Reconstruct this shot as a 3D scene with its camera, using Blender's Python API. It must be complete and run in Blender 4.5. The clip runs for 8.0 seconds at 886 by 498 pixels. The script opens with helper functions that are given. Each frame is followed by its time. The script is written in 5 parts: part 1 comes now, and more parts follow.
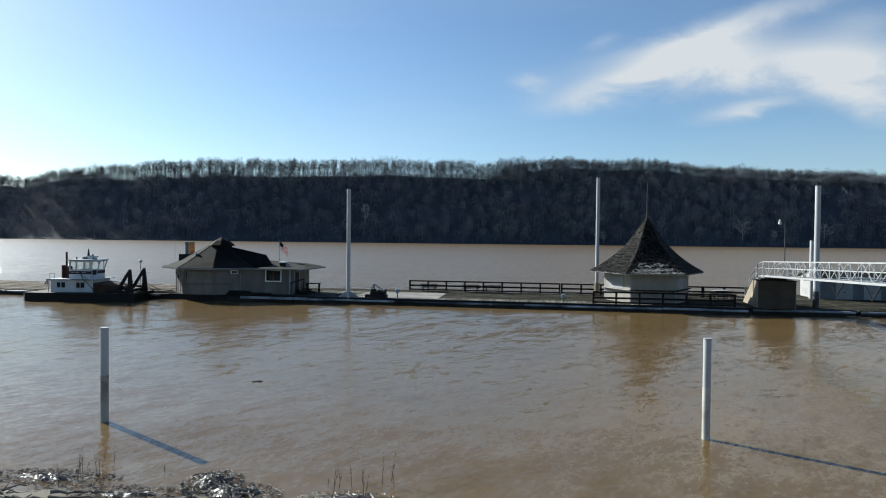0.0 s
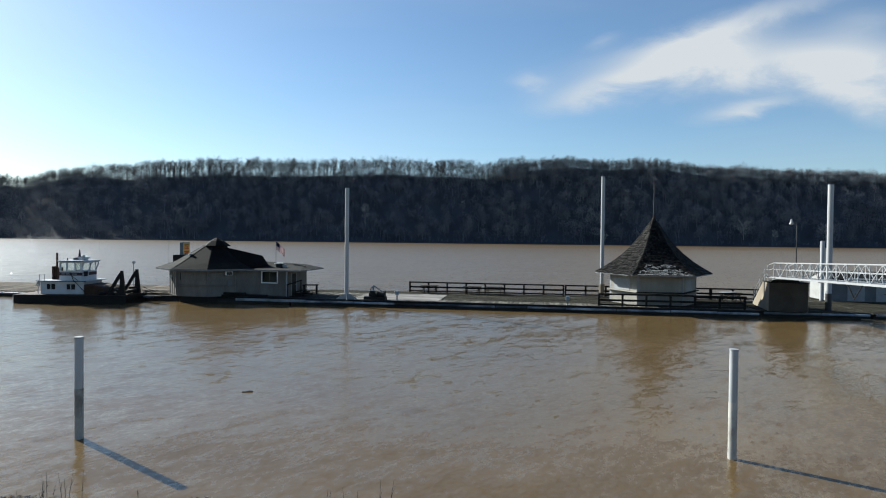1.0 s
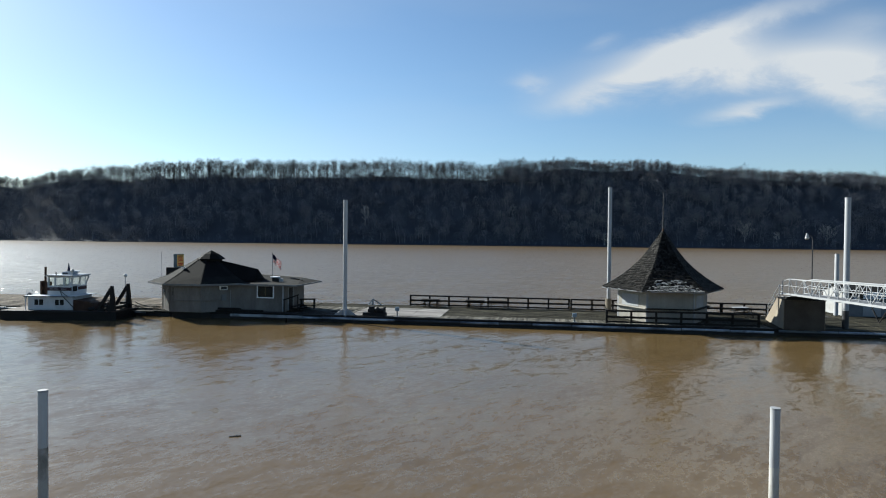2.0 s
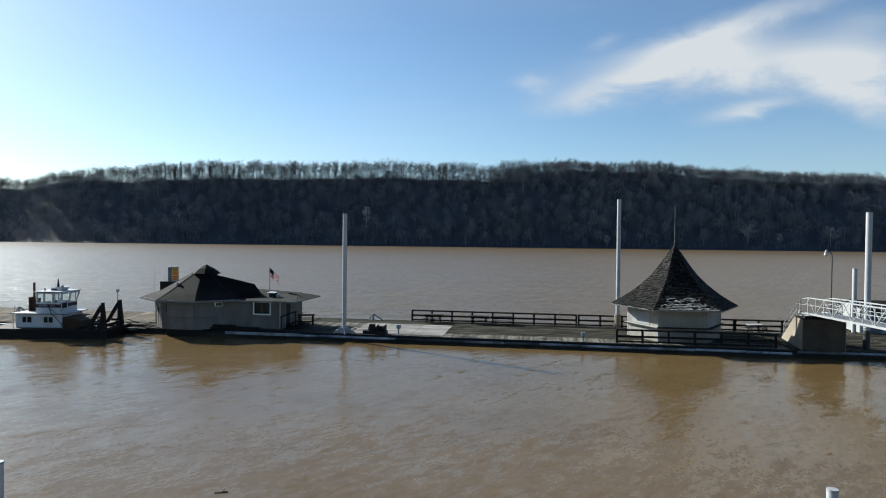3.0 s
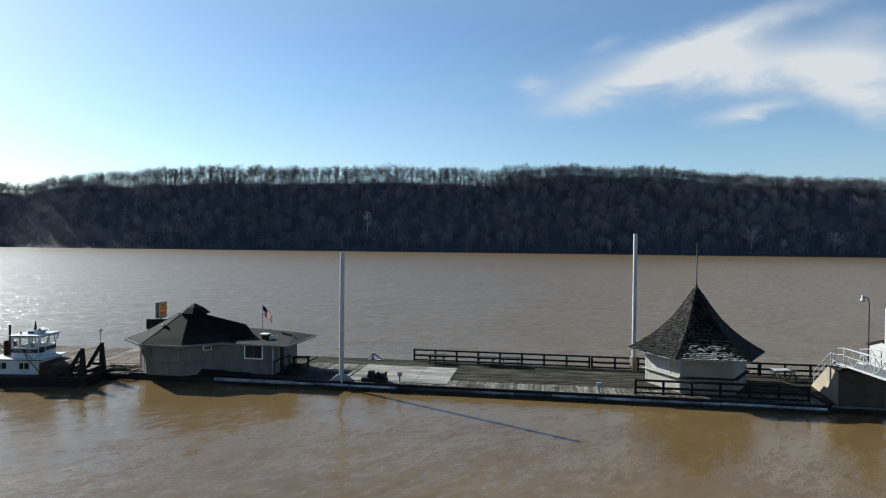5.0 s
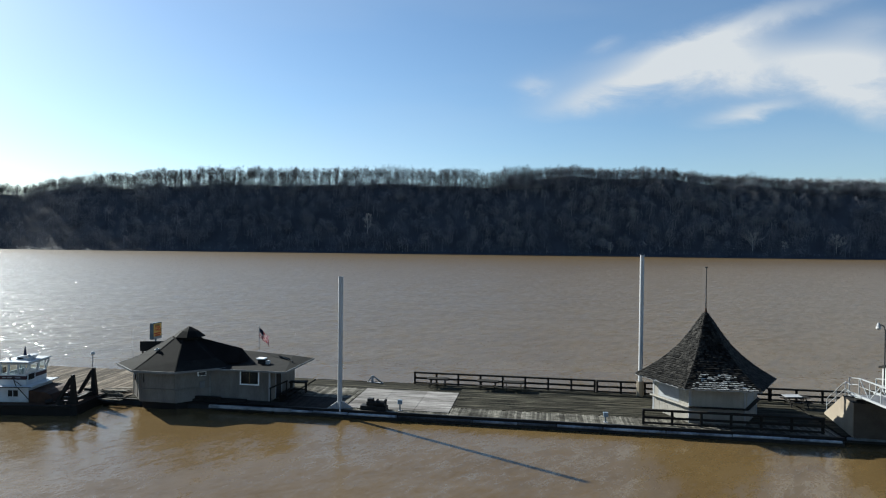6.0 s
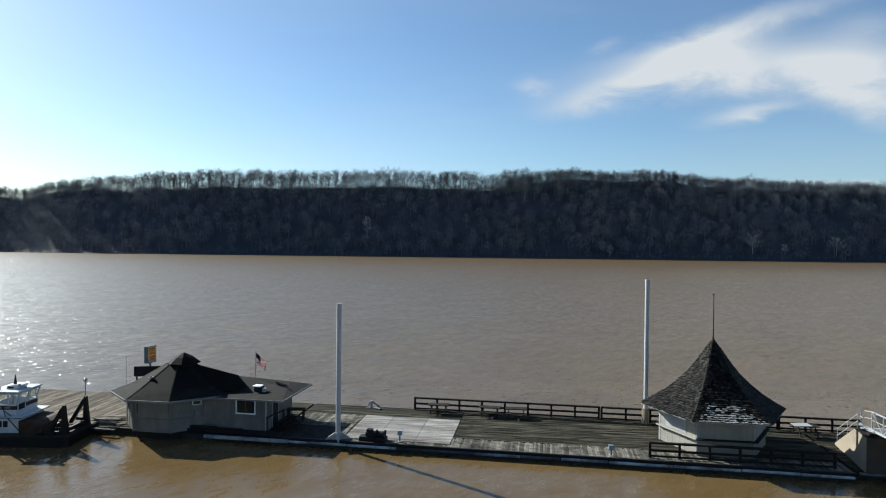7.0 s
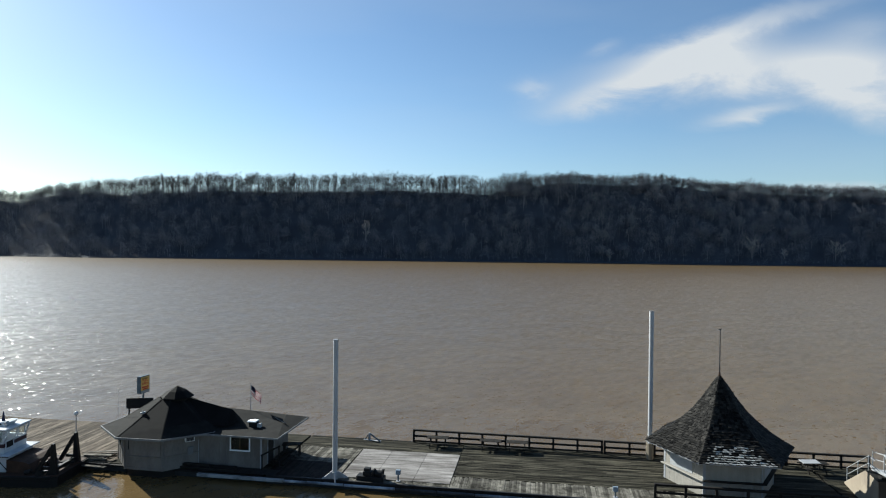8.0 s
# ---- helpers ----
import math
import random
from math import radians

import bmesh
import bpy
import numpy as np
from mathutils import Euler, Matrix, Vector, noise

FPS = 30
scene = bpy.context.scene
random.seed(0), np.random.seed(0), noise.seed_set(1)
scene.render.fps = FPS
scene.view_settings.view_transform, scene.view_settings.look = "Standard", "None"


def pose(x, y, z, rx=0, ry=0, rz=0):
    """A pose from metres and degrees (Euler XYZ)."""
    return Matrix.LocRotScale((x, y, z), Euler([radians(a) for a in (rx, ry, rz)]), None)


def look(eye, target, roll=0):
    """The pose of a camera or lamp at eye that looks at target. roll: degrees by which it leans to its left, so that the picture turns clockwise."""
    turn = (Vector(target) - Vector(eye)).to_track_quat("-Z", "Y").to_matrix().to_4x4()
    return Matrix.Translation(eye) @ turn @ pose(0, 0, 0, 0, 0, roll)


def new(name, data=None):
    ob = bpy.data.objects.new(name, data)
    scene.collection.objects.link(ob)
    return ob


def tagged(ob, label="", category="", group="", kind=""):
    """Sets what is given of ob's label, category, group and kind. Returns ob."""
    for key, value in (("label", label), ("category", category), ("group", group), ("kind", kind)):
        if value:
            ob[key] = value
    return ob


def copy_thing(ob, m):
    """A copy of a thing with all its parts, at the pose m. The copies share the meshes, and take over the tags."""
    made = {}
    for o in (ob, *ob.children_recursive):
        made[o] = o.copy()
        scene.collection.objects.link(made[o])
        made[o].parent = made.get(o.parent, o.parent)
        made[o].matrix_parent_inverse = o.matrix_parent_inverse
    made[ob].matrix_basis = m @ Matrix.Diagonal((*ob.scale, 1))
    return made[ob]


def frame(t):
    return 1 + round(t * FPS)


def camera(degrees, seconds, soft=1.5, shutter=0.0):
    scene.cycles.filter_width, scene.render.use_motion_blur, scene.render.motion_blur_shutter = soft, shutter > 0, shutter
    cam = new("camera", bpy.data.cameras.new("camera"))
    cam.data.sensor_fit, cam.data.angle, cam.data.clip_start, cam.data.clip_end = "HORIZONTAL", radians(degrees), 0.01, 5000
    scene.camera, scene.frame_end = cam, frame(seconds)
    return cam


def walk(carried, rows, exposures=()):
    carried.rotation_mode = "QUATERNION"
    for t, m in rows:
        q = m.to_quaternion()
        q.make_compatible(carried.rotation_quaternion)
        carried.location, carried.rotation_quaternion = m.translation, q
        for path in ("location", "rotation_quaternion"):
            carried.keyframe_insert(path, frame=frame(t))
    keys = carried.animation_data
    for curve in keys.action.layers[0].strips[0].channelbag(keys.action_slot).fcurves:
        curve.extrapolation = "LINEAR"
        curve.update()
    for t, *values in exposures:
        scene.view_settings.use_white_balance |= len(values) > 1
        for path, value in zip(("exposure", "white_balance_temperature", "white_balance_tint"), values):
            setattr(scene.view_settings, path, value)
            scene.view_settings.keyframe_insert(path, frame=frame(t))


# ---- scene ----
cam = camera(72.0, 8.0, soft=1.1)
PATH = [
    (0, (4.216, 1.269, 6.238), (4.057, 3.262, 6.199), 0.6),
    (0.5, (4.134, 1.975, 6.23), (3.974, 3.968, 6.191), 0.6),
    (1, (4.007, 2.822, 6.298), (3.848, 4.815, 6.258), 0.6),
    (1.5, (3.865, 3.76, 6.797), (3.706, 5.753, 6.759), 0.6),
    (3, (3.376, 6.704, 8.669), (3.212, 8.697, 8.632), 0.6),
    (3.5, (3.239, 7.707, 9.332), (3.072, 9.7, 9.297), 0.6),
    (4, (3.084, 8.62, 10.061), (2.916, 10.613, 10.027), 0.6),
    (4.5, (2.929, 9.442, 10.807), (2.761, 11.435, 10.776), 0.6),
    (6, (2.569, 11.633, 13.407), (2.4, 13.626, 13.378), 0.6),
    (6.5, (2.433, 12.211, 14.264), (2.265, 14.204, 14.236), 0.57),
    (7, (2.341, 12.783, 15.291), (2.174, 14.776, 15.265), 0.57),
    (7.5, (2.285, 13.374, 16.434), (2.118, 15.367, 16.410), 0.57),
    (8, (2.189, 13.926, 17.595), (2.025, 15.919, 17.575), 0.57),
]
walk(cam, [(t, look(eye, target, roll)) for t, eye, target, roll in PATH], [(0, 1.2, 6000, 3), (8, 1.2, 6000, 3)])

# ---- light ----
SUN_AZ, SUN_EL = radians(-57.2), radians(28.0)
SUN_DIR = Vector((math.sin(SUN_AZ) * math.cos(SUN_EL), math.cos(SUN_AZ) * math.cos(SUN_EL), math.sin(SUN_EL)))
sun_data = bpy.data.lights.new("sun", "SUN")
sun_data.energy, sun_data.angle, sun_data.color = 5.0, radians(0.5), (1.0, 0.94, 0.85)
sun = new("sun", sun_data)
sun.matrix_world = look(SUN_DIR * 300, (0, 0, 0))


def build_world():
    world = bpy.data.worlds.new("sky")
    world.use_nodes = True
    scene.world = world
    nt = world.node_tree
    nt.nodes.clear()
    N, L = nt.nodes.new, nt.links.new
    out, bg, sky = N("ShaderNodeOutputWorld"), N("ShaderNodeBackground"), N("ShaderNodeTexSky")
    sky.sky_type, sky.sun_disc = "NISHITA", False
    sky.sun_elevation, sky.sun_rotation = SUN_EL, SUN_AZ
    sky.altitude, sky.air_density, sky.dust_density, sky.ozone_density = 100, 1.0, 0.42, 3.0
    bg.inputs["Strength"].default_value = 0.055
    # a bank of thin cirrus: streaks of noise kept to one stretch of the sky
    co = N("ShaderNodeTexCoord")
    sep = N("ShaderNodeSeparateXYZ")
    L(co.outputs["Generated"], sep.inputs[0])

    def m(op, a, b=None, clamp=False):
        n = N("ShaderNodeMath")
        n.operation, n.use_clamp = op, clamp
        for i, v in enumerate((a, b)):
            if v is None:
                continue
            if isinstance(v, (int, float)):
                n.inputs[i].default_value = v
            else:
                L(v, n.inputs[i])
        return n.outputs[0]

    ahead = m("MAXIMUM", sep.outputs["Y"], 0.05)
    u = m("DIVIDE", sep.outputs["X"], ahead)
    v = m("DIVIDE", sep.outputs["Z"], ahead)
    com = N("ShaderNodeCombineXYZ")
    L(u, com.inputs[0]), L(v, com.inputs[1])
    mp = N("ShaderNodeMapping")
    mp.inputs["Rotation"].default_value = (0, 0, radians(-12))
    mp.inputs["Scale"].default_value = (3.2, 7.0, 1.0)
    L(com.outputs[0], mp.inputs[0])
    n1 = N("ShaderNodeTexNoise")
    n1.inputs["Scale"].default_value, n1.inputs["Detail"].default_value = 2.3, 9
    n1.inputs["Roughness"].default_value, n1.inputs["Distortion"].default_value = 0.62, 0.4
    L(mp.outputs[0], n1.inputs["Vector"])
    wob = m("MULTIPLY", m("SUBTRACT", n1.outputs["Fac"], 0.5), 0.055)

    def streak(u0, v0, slope, half_u, half_v, weight):
        """Soft lens-shaped patch round (u0, v0)."""
        du = m("SUBTRACT", u, u0)
        dv = m("SUBTRACT", m("ADD", v, wob), m("ADD", m("MULTIPLY", du, slope), v0))
        a = m("POWER", m("ABSOLUTE", m("DIVIDE", du, half_u)), 2.0)
        b = m("POWER", m("ABSOLUTE", m("DIVIDE", dv, half_v)), 2.0)
        g = m("EXPONENT", m("MULTIPLY", m("ADD", a, b), -1.6))
        return m("MULTIPLY", g, weight)

    parts = [streak(*s) for s in CLOUDS]
    total = parts[0]
    for p in parts[1:]:
        total = m("ADD", total, p)
    wisps = m("ADD", m("MULTIPLY", n1.outputs["Fac"], 1.5), 0.12, True)
    dens = m("MULTIPLY", m("MULTIPLY", total, wisps), 1.08, True)
    # faint high veil, the same all over the sky
    mp2 = N("ShaderNodeMapping")
    mp2.inputs["Scale"].default_value = (1.2, 1.2, 5.0)
    L(co.outputs["Generated"], mp2.inputs[0])
    n2 = N("ShaderNodeTexNoise")
    n2.inputs["Scale"].default_value, n2.inputs["Detail"].default_value = 1.5, 5
    L(mp2.outputs[0], n2.inputs["Vector"])
    veil = m("MULTIPLY", m("SUBTRACT", n2.outputs["Fac"], 0.45, True), 0.35, True)
    mixer = N("ShaderNodeMix")
    mixer.data_type = "RGBA"
    L(m("MAXIMUM", dens, veil), mixer.inputs["Factor"])
    L(sky.outputs[0], mixer.inputs["A"])
    mixer.inputs["B"].default_value = (5.75, 5.65, 5.75, 1)
    L(mixer.outputs["Result"], bg.inputs["Color"])
    L(bg.outputs[0], out.inputs[0])


# centre (x, z over y), slope, half length, half thickness of each streak
CLOUDS = [
    (0.408, 0.272, 0.05, 0.26, 0.044, 0.95),
    (0.340, 0.300, 0.20, 0.10, 0.030, 0.60),
    (0.188, 0.243, 0.22, 0.12, 0.024, 0.80),
    (0.277, 0.285, 0.35, 0.11, 0.034, 0.65),
    (0.373, 0.338, 0.28, 0.18, 0.024, 0.75),
    (0.570, 0.263, -0.15, 0.14, 0.058, 0.80),
    (0.590, 0.213, -0.25, 0.10, 0.034, 0.50),
    (0.400, 0.207, 0.15, 0.075, 0.013, 0.75),
    (0.059, 0.2525, 0.05, 0.035, 0.017, 0.42),
    (0.173, 0.318, 0.3, 0.03, 0.012, 0.22),
    (0.570, 0.338, 0.1, 0.07, 0.030, 0.32),
    (0.540, 0.096, 0.0, 0.11, 0.010, 0.45),
]
build_world()


# ---- materials ----
def ramp_node(N, stops):
    r = N("ShaderNodeValToRGB")
    els = r.color_ramp.elements
    while len(els) < len(stops):
        els.new(0.5)
    for e, (p, c) in zip(els, stops):
        e.position, e.color = p, (*c, 1)
    return r


def mat(name, c1, c2, rough=0.8, scale=1.5, fine=30.0, bump=0.3, metallic=0.0, stretch=(1, 1, 1), spread=0.0, island=0.0,
        spec=0.2, stain=None, dist=0.02):
    """A weathered surface: two colours mixed by coarse and fine noise, with relief. spread: variation from object to object;
    island: from piece to piece; stain: a third colour in patches."""
    ma = bpy.data.materials.new(name)
    ma.use_nodes = True
    nt = ma.node_tree
    N, L = nt.nodes.new, nt.links.new
    b = nt.nodes["Principled BSDF"]
    geo = N("ShaderNodeNewGeometry")
    mp = N("ShaderNodeMapping")
    mp.inputs["Scale"].default_value = stretch
    L(geo.outputs["Position"], mp.inputs[0])
    a, f = N("ShaderNodeTexNoise"), N("ShaderNodeTexNoise")
    for n, s, d in ((a, scale, 6), (f, fine, 3)):
        n.inputs["Scale"].default_value, n.inputs["Detail"].default_value = s, d
        L(mp.outputs[0], n.inputs["Vector"])
    mixv = N("ShaderNodeMath")
    mixv.operation = "MULTIPLY_ADD"
    L(f.outputs["Fac"], mixv.inputs[0])
    mixv.inputs[1].default_value = 0.45
    off = N("ShaderNodeMath")
    off.operation = "MULTIPLY_ADD"
    L(a.outputs["Fac"], off.inputs[0])
    off.inputs[1].default_value, off.inputs[2].default_value = 1.1, -0.30
    L(off.outputs[0], mixv.inputs[2])
    r = ramp_node(N, [(0.25, c1), (0.75, c2)])
    L(mixv.outputs[0], r.inputs[0])
    col = r.outputs[0]
    if stain:
        s = N("ShaderNodeTexNoise")
        s.inputs["Scale"].default_value, s.inputs["Detail"].default_value = scale * 0.37, 8
        s.inputs["Roughness"].default_value = 0.65
        L(mp.outputs[0], s.inputs["Vector"])
        sr = ramp_node(N, [(0.50, (0, 0, 0)), (0.66, (1, 1, 1))])
        L(s.outputs["Fac"], sr.inputs[0])
        mx = N("ShaderNodeMix")
        mx.data_type = "RGBA"
        L(sr.outputs[0], mx.inputs["Factor"]), L(col, mx.inputs["A"])
        mx.inputs["B"].default_value = (*stain, 1)
        col = mx.outputs["Result"]
    for amount, socket in ((spread, None), (island, geo.outputs["Random Per Island"])):
        if amount:
            if socket is None:
                socket = N("ShaderNodeObjectInfo").outputs["Random"]
            sc = N("ShaderNodeMath")
            sc.operation = "MULTIPLY_ADD"
            L(socket, sc.inputs[0])
            sc.inputs[1].default_value, sc.inputs[2].default_value = 2 * amount, 1 - amount
            vm = N("ShaderNodeVectorMath")
            vm.operation = "SCALE"
            L(col, vm.inputs[0]), L(sc.outputs[0], vm.inputs["Scale"])
            col = vm.outputs[0]
    L(col, b.inputs["Base Color"])
    b.inputs["Roughness"].default_value, b.inputs["Metallic"].default_value = rough, metallic
    b.inputs["Specular IOR Level"].default_value = spec
    if bump:
        bn = N("ShaderNodeBump")
        bn.inputs["Strength"].default_value, bn.inputs["Distance"].default_value = bump, dist
        L(mixv.outputs[0], bn.inputs["Height"])
        L(bn.outputs[0], b.inputs["Normal"])
    return ma


def water_mat():
    ma = bpy.data.materials.new("muddy_water")
    ma.use_nodes = True
    nt = ma.node_tree
    N, L = nt.nodes.new, nt.links.new
    b = nt.nodes["Principled BSDF"]
    geo = N("ShaderNodeNewGeometry")

    def noise_at(scale, detail, stretch, rot=0.0, rough=0.5):
        mp = N("ShaderNodeMapping")
        mp.inputs["Scale"].default_value, mp.inputs["Rotation"].default_value = stretch, (0, 0, rot)
        L(geo.outputs["Position"], mp.inputs[0])
        n = N("ShaderNodeTexNoise")
        n.inputs["Scale"].default_value, n.inputs["Detail"].default_value = scale, detail
        n.inputs["Roughness"].default_value = rough
        L(mp.outputs[0], n.inputs["Vector"])
        return n.outputs["Fac"]

    silt = noise_at(0.12, 6, (0.5, 1.0, 1), 0.1, 0.6)
    r = ramp_node(N, [(0.30, WATER[0]), (0.70, WATER[1])])
    L(silt, r.inputs[0])
    L(r.outputs[0], b.inputs["Base Color"])
    # the dock shelters the near water; the open river behind it is ruffled by the wind
    sep = N("ShaderNodeSeparateXYZ")
    L(geo.outputs["Position"], sep.inputs[0])
    open_river = N("ShaderNodeMapRange")
    open_river.interpolation_type = "SMOOTHSTEP"
    for k, v in (("From Min", 46.0), ("From Max", 95.0), ("To Min", 0.19), ("To Max", 0.32)):
        open_river.inputs[k].default_value = v
    L(sep.outputs["Y"], open_river.inputs["Value"])
    # steep smooth faces on scattered wave crests of the open river
    crest = N("ShaderNodeMapRange")
    for k, v in (("From Min", 0.61), ("From Max", 0.75), ("To Min", 0.0), ("To Max", 1.0)):
        crest.inputs[k].default_value = v
    L(noise_at(1.8, 3, (0.7, 1.0, 1), 0.15, 0.6), crest.inputs["Value"])
    windy = N("ShaderNodeMapRange")
    for k, v in (("From Min", 62.0), ("From Max", 76.0), ("To Min", 0.0), ("To Max", 1.0)):
        windy.inputs[k].default_value = v
    L(sep.outputs["Y"], windy.inputs["Value"])
    steep = N("ShaderNodeMath")
    steep.operation = "MULTIPLY"
    L(crest.outputs[0], steep.inputs[0])
    L(windy.outputs[0], steep.inputs[1])
    smooth = N("ShaderNodeMath")
    smooth.operation = "MULTIPLY_ADD"
    L(steep.outputs[0], smooth.inputs[0])
    smooth.inputs[1].default_value = -0.22
    L(open_river.outputs[0], smooth.inputs[2])
    L(smooth.outputs[0], b.inputs["Roughness"])
    # gusts leave broad patches of ruffled and of slack water
    gust = N("ShaderNodeMapRange")
    for k, v in (("From Min", 0.35), ("From Max", 0.65), ("To Min", 0.13), ("To Max", 0.28)):
        gust.inputs[k].default_value = v
    L(noise_at(0.10, 4, (0.6, 1.0, 1), 0.5, 0.6), gust.inputs["Value"])
    b.inputs["IOR"].default_value = 1.37
    sheen = N("ShaderNodeMapRange")
    for k, v in (("From Min", 62.0), ("From Max", 140.0), ("To Min", 0.5), ("To Max", 0.85)):
        sheen.inputs[k].default_value = v
    L(sep.outputs["Y"], sheen.inputs["Value"])
    L(sheen.outputs[0], b.inputs["Specular IOR Level"])
    # wave slopes at four sizes, added to the upright normal; the long ones only where the wind has room
    gain = N("ShaderNodeMapRange")
    gain.interpolation_type = "SMOOTHSTEP"
    for k, v in (("From Min", 40.0), ("From Max", 100.0), ("To Min", 0.14), ("To Max", 0.42)):
        gain.inputs[k].default_value = v
    L(sep.outputs["Y"], gain.inputs["Value"])
    swell = N("ShaderNodeMapRange")
    for k, v in (("From Min", 56.0), ("From Max", 75.0), ("To Min", 0.12), ("To Max", 0.15)):
        swell.inputs[k].default_value = v
    L(sep.outputs["Y"], swell.inputs["Value"])
    # the crests run slantwise across the river
    prev = None
    for scale, detail, long, turn, k in ((0.30, 2, 2.4, 0.7, swell), (0.95, 3, 2.0, 0.95, gain), (2.6, 3, 2.2, 0.85, gust), (8.0, 2, 1.6, 1.1, 0.2)):
        mp = N("ShaderNodeMapping")
        mp.vector_type = "TEXTURE"
        mp.inputs["Scale"].default_value, mp.inputs["Rotation"].default_value = (long, 1, 1), (0, 0, turn)
        L(geo.outputs["Position"], mp.inputs[0])
        n = N("ShaderNodeTexNoise")
        n.inputs["Scale"].default_value, n.inputs["Detail"].default_value = scale, detail
        L(mp.outputs[0], n.inputs["Vector"])
        sub = N("ShaderNodeVectorMath")
        sub.operation = "SUBTRACT"
        L(n.outputs["Color"], sub.inputs[0])
        sub.inputs[1].default_value = (0.5, 0.5, 0.5)
        flat = N("ShaderNodeVectorMath")
        flat.operation = "MULTIPLY"
        L(sub.outputs[0], flat.inputs[0])
        flat.inputs[1].default_value = (1, 1, 0)
        mul = N("ShaderNodeVectorMath")
        mul.operation = "SCALE"
        L(flat.outputs[0], mul.inputs[0])
        if not isinstance(k, float):
            L(k.outputs[0], mul.inputs["Scale"])
        else:
            mul.inputs["Scale"].default_value = k
        add = N("ShaderNodeVectorMath")
        add.operation = "ADD"
        L(mul.outputs[0], add.inputs[0])
        if prev:
            L(prev, add.inputs[1])
        else:
            add.inputs[1].default_value = (0, 0, 1)
        prev = add.outputs[0]
    lean = N("ShaderNodeVectorMath")
    lean.operation = "SCALE"
    lean.inputs[0].default_value = (-0.30, -0.66, 0)
    L(steep.outputs[0], lean.inputs["Scale"])
    add = N("ShaderNodeVectorMath")
    add.operation = "ADD"
    L(prev, add.inputs[0])
    L(lean.outputs[0], add.inputs[1])
    prev = add.outputs[0]
    unit = N("ShaderNodeVectorMath")
    unit.operation = "NORMALIZE"
    L(prev, unit.inputs[0])
    prev = unit.outputs[0]
    L(prev, b.inputs["Normal"])
    return ma


def glass_mat(name, tint):
    ma = bpy.data.materials.new(name)
    ma.use_nodes = True
    b = ma.node_tree.nodes["Principled BSDF"]
    b.inputs["Base Color"].default_value = (*tint, 1)
    b.inputs["Roughness"].default_value = 0.04
    b.inputs["Transmission Weight"].default_value = 1.0
    b.inputs["IOR"].default_value = 1.25
    return ma


WATER = ((0.086, 0.055, 0.021), (0.106, 0.070, 0.029))
M_WATER = water_mat()
# the bluish tint puts the haze over the far hill into the soil colour
M_HAZEGROUND = mat("haze_tinted_hill_soil", (0.030, 0.033, 0.041), (0.056, 0.061, 0.073), 0.95, 0.05, 0.8, 0.3, dist=0.3)
M_SHORE = mat("river_silt", (0.053, 0.045, 0.032), (0.100, 0.087, 0.063), 0.75, 0.8, 9, 0.6, dist=0.05, stain=(0.053, 0.058, 0.026))
# grey-blue bark: distance haze on the slope is part of this colour
M_HAZEBARK = mat("haze_tinted_bark", (0.080, 0.085, 0.100), (0.225, 0.226, 0.243), 0.9, 0.11, 0.5, 0, island=0.10)
M_CROWN = mat("pale_crown_bark", (0.19, 0.186, 0.188), (0.30, 0.29, 0.285), 0.9, 0.1, 2, 0, island=0.15)
M_RIDGEBARK = mat("ridge_bark", (0.05, 0.048, 0.048), (0.10, 0.095, 0.093), 0.9, 0.1, 2, 0, island=0.35)
# pale shingle colour that stands for sun catching the butt edges
M_SHINGLESUN = mat("sunlit_shingle", (0.20, 0.194, 0.178), (0.42, 0.41, 0.38), 0.85, 6, 26, 0.4, island=0.5, spec=0.2)
M_PALEBARK = mat("pale_bark", (0.32, 0.295, 0.27), (0.44, 0.41, 0.375), 0.9, 0.3, 3, 0)
M_DECK = mat("grey_deck_board", (0.005, 0.005, 0.004), (0.074, 0.068, 0.050), 0.9, 1.5, 16, 0.6, stretch=(0.3, 2.6, 1), island=0.55, spec=0.05, stain=(0.012, 0.012, 0.009))
M_DECKPALE = mat("bleached_deck_board", (0.040, 0.036, 0.030), (0.152, 0.140, 0.120), 0.9, 1.4, 9, 0.5, island=0.75, spec=0.08, stain=(0.024, 0.022, 0.018))
M_PLANK = mat("bleached_plank", (0.05, 0.046, 0.038), (0.19, 0.178, 0.150), 0.9, 2.2, 14, 0.5, spread=0.5, spec=0.05, stain=(0.03, 0.028, 0.022))
# plank colour with the house's shadow painted in
M_SHADEPLANK = mat("shaded_plank", (0.006, 0.005, 0.005), (0.024, 0.020, 0.017), 0.8, 2.2, 14, 0.5, spread=0.4, spec=0.1)
M_DECKTAN = mat("tan_deck_board", (0.040, 0.031, 0.024), (0.205, 0.172, 0.134), 0.9, 0.8, 9, 0.5, stretch=(2.0, 0.3, 1), island=0.45, spec=0.05, stain=(0.048, 0.040, 0.031))
# roofing with the shade painted in, for slopes turned from the sun
M_ROOFSHADE = mat("shaded_black_roofing", (0.003, 0.003, 0.003), (0.008, 0.007, 0.007), 0.85, 1.0, 22, 0.3, spec=0.1)
M_PLY = mat("weathered_plywood", (0.085, 0.078, 0.071), (0.30, 0.282, 0.265), 0.85, 1.3, 14, 0.2, stretch=(0.35, 2.0, 1), spread=0.14, spec=0.1, stain=(0.062, 0.054, 0.048))
M_FLOAT = mat("float_hull_steel", (0.010, 0.012, 0.014), (0.029, 0.029, 0.030), 0.6, 1.2, 10, 0.3)
M_FENDER = mat("blue_grey_fender", (0.08, 0.095, 0.12), (0.26, 0.28, 0.31), 0.5, 0.9, 6, 0.2, spread=0.7, stain=(0.03, 0.032, 0.038))
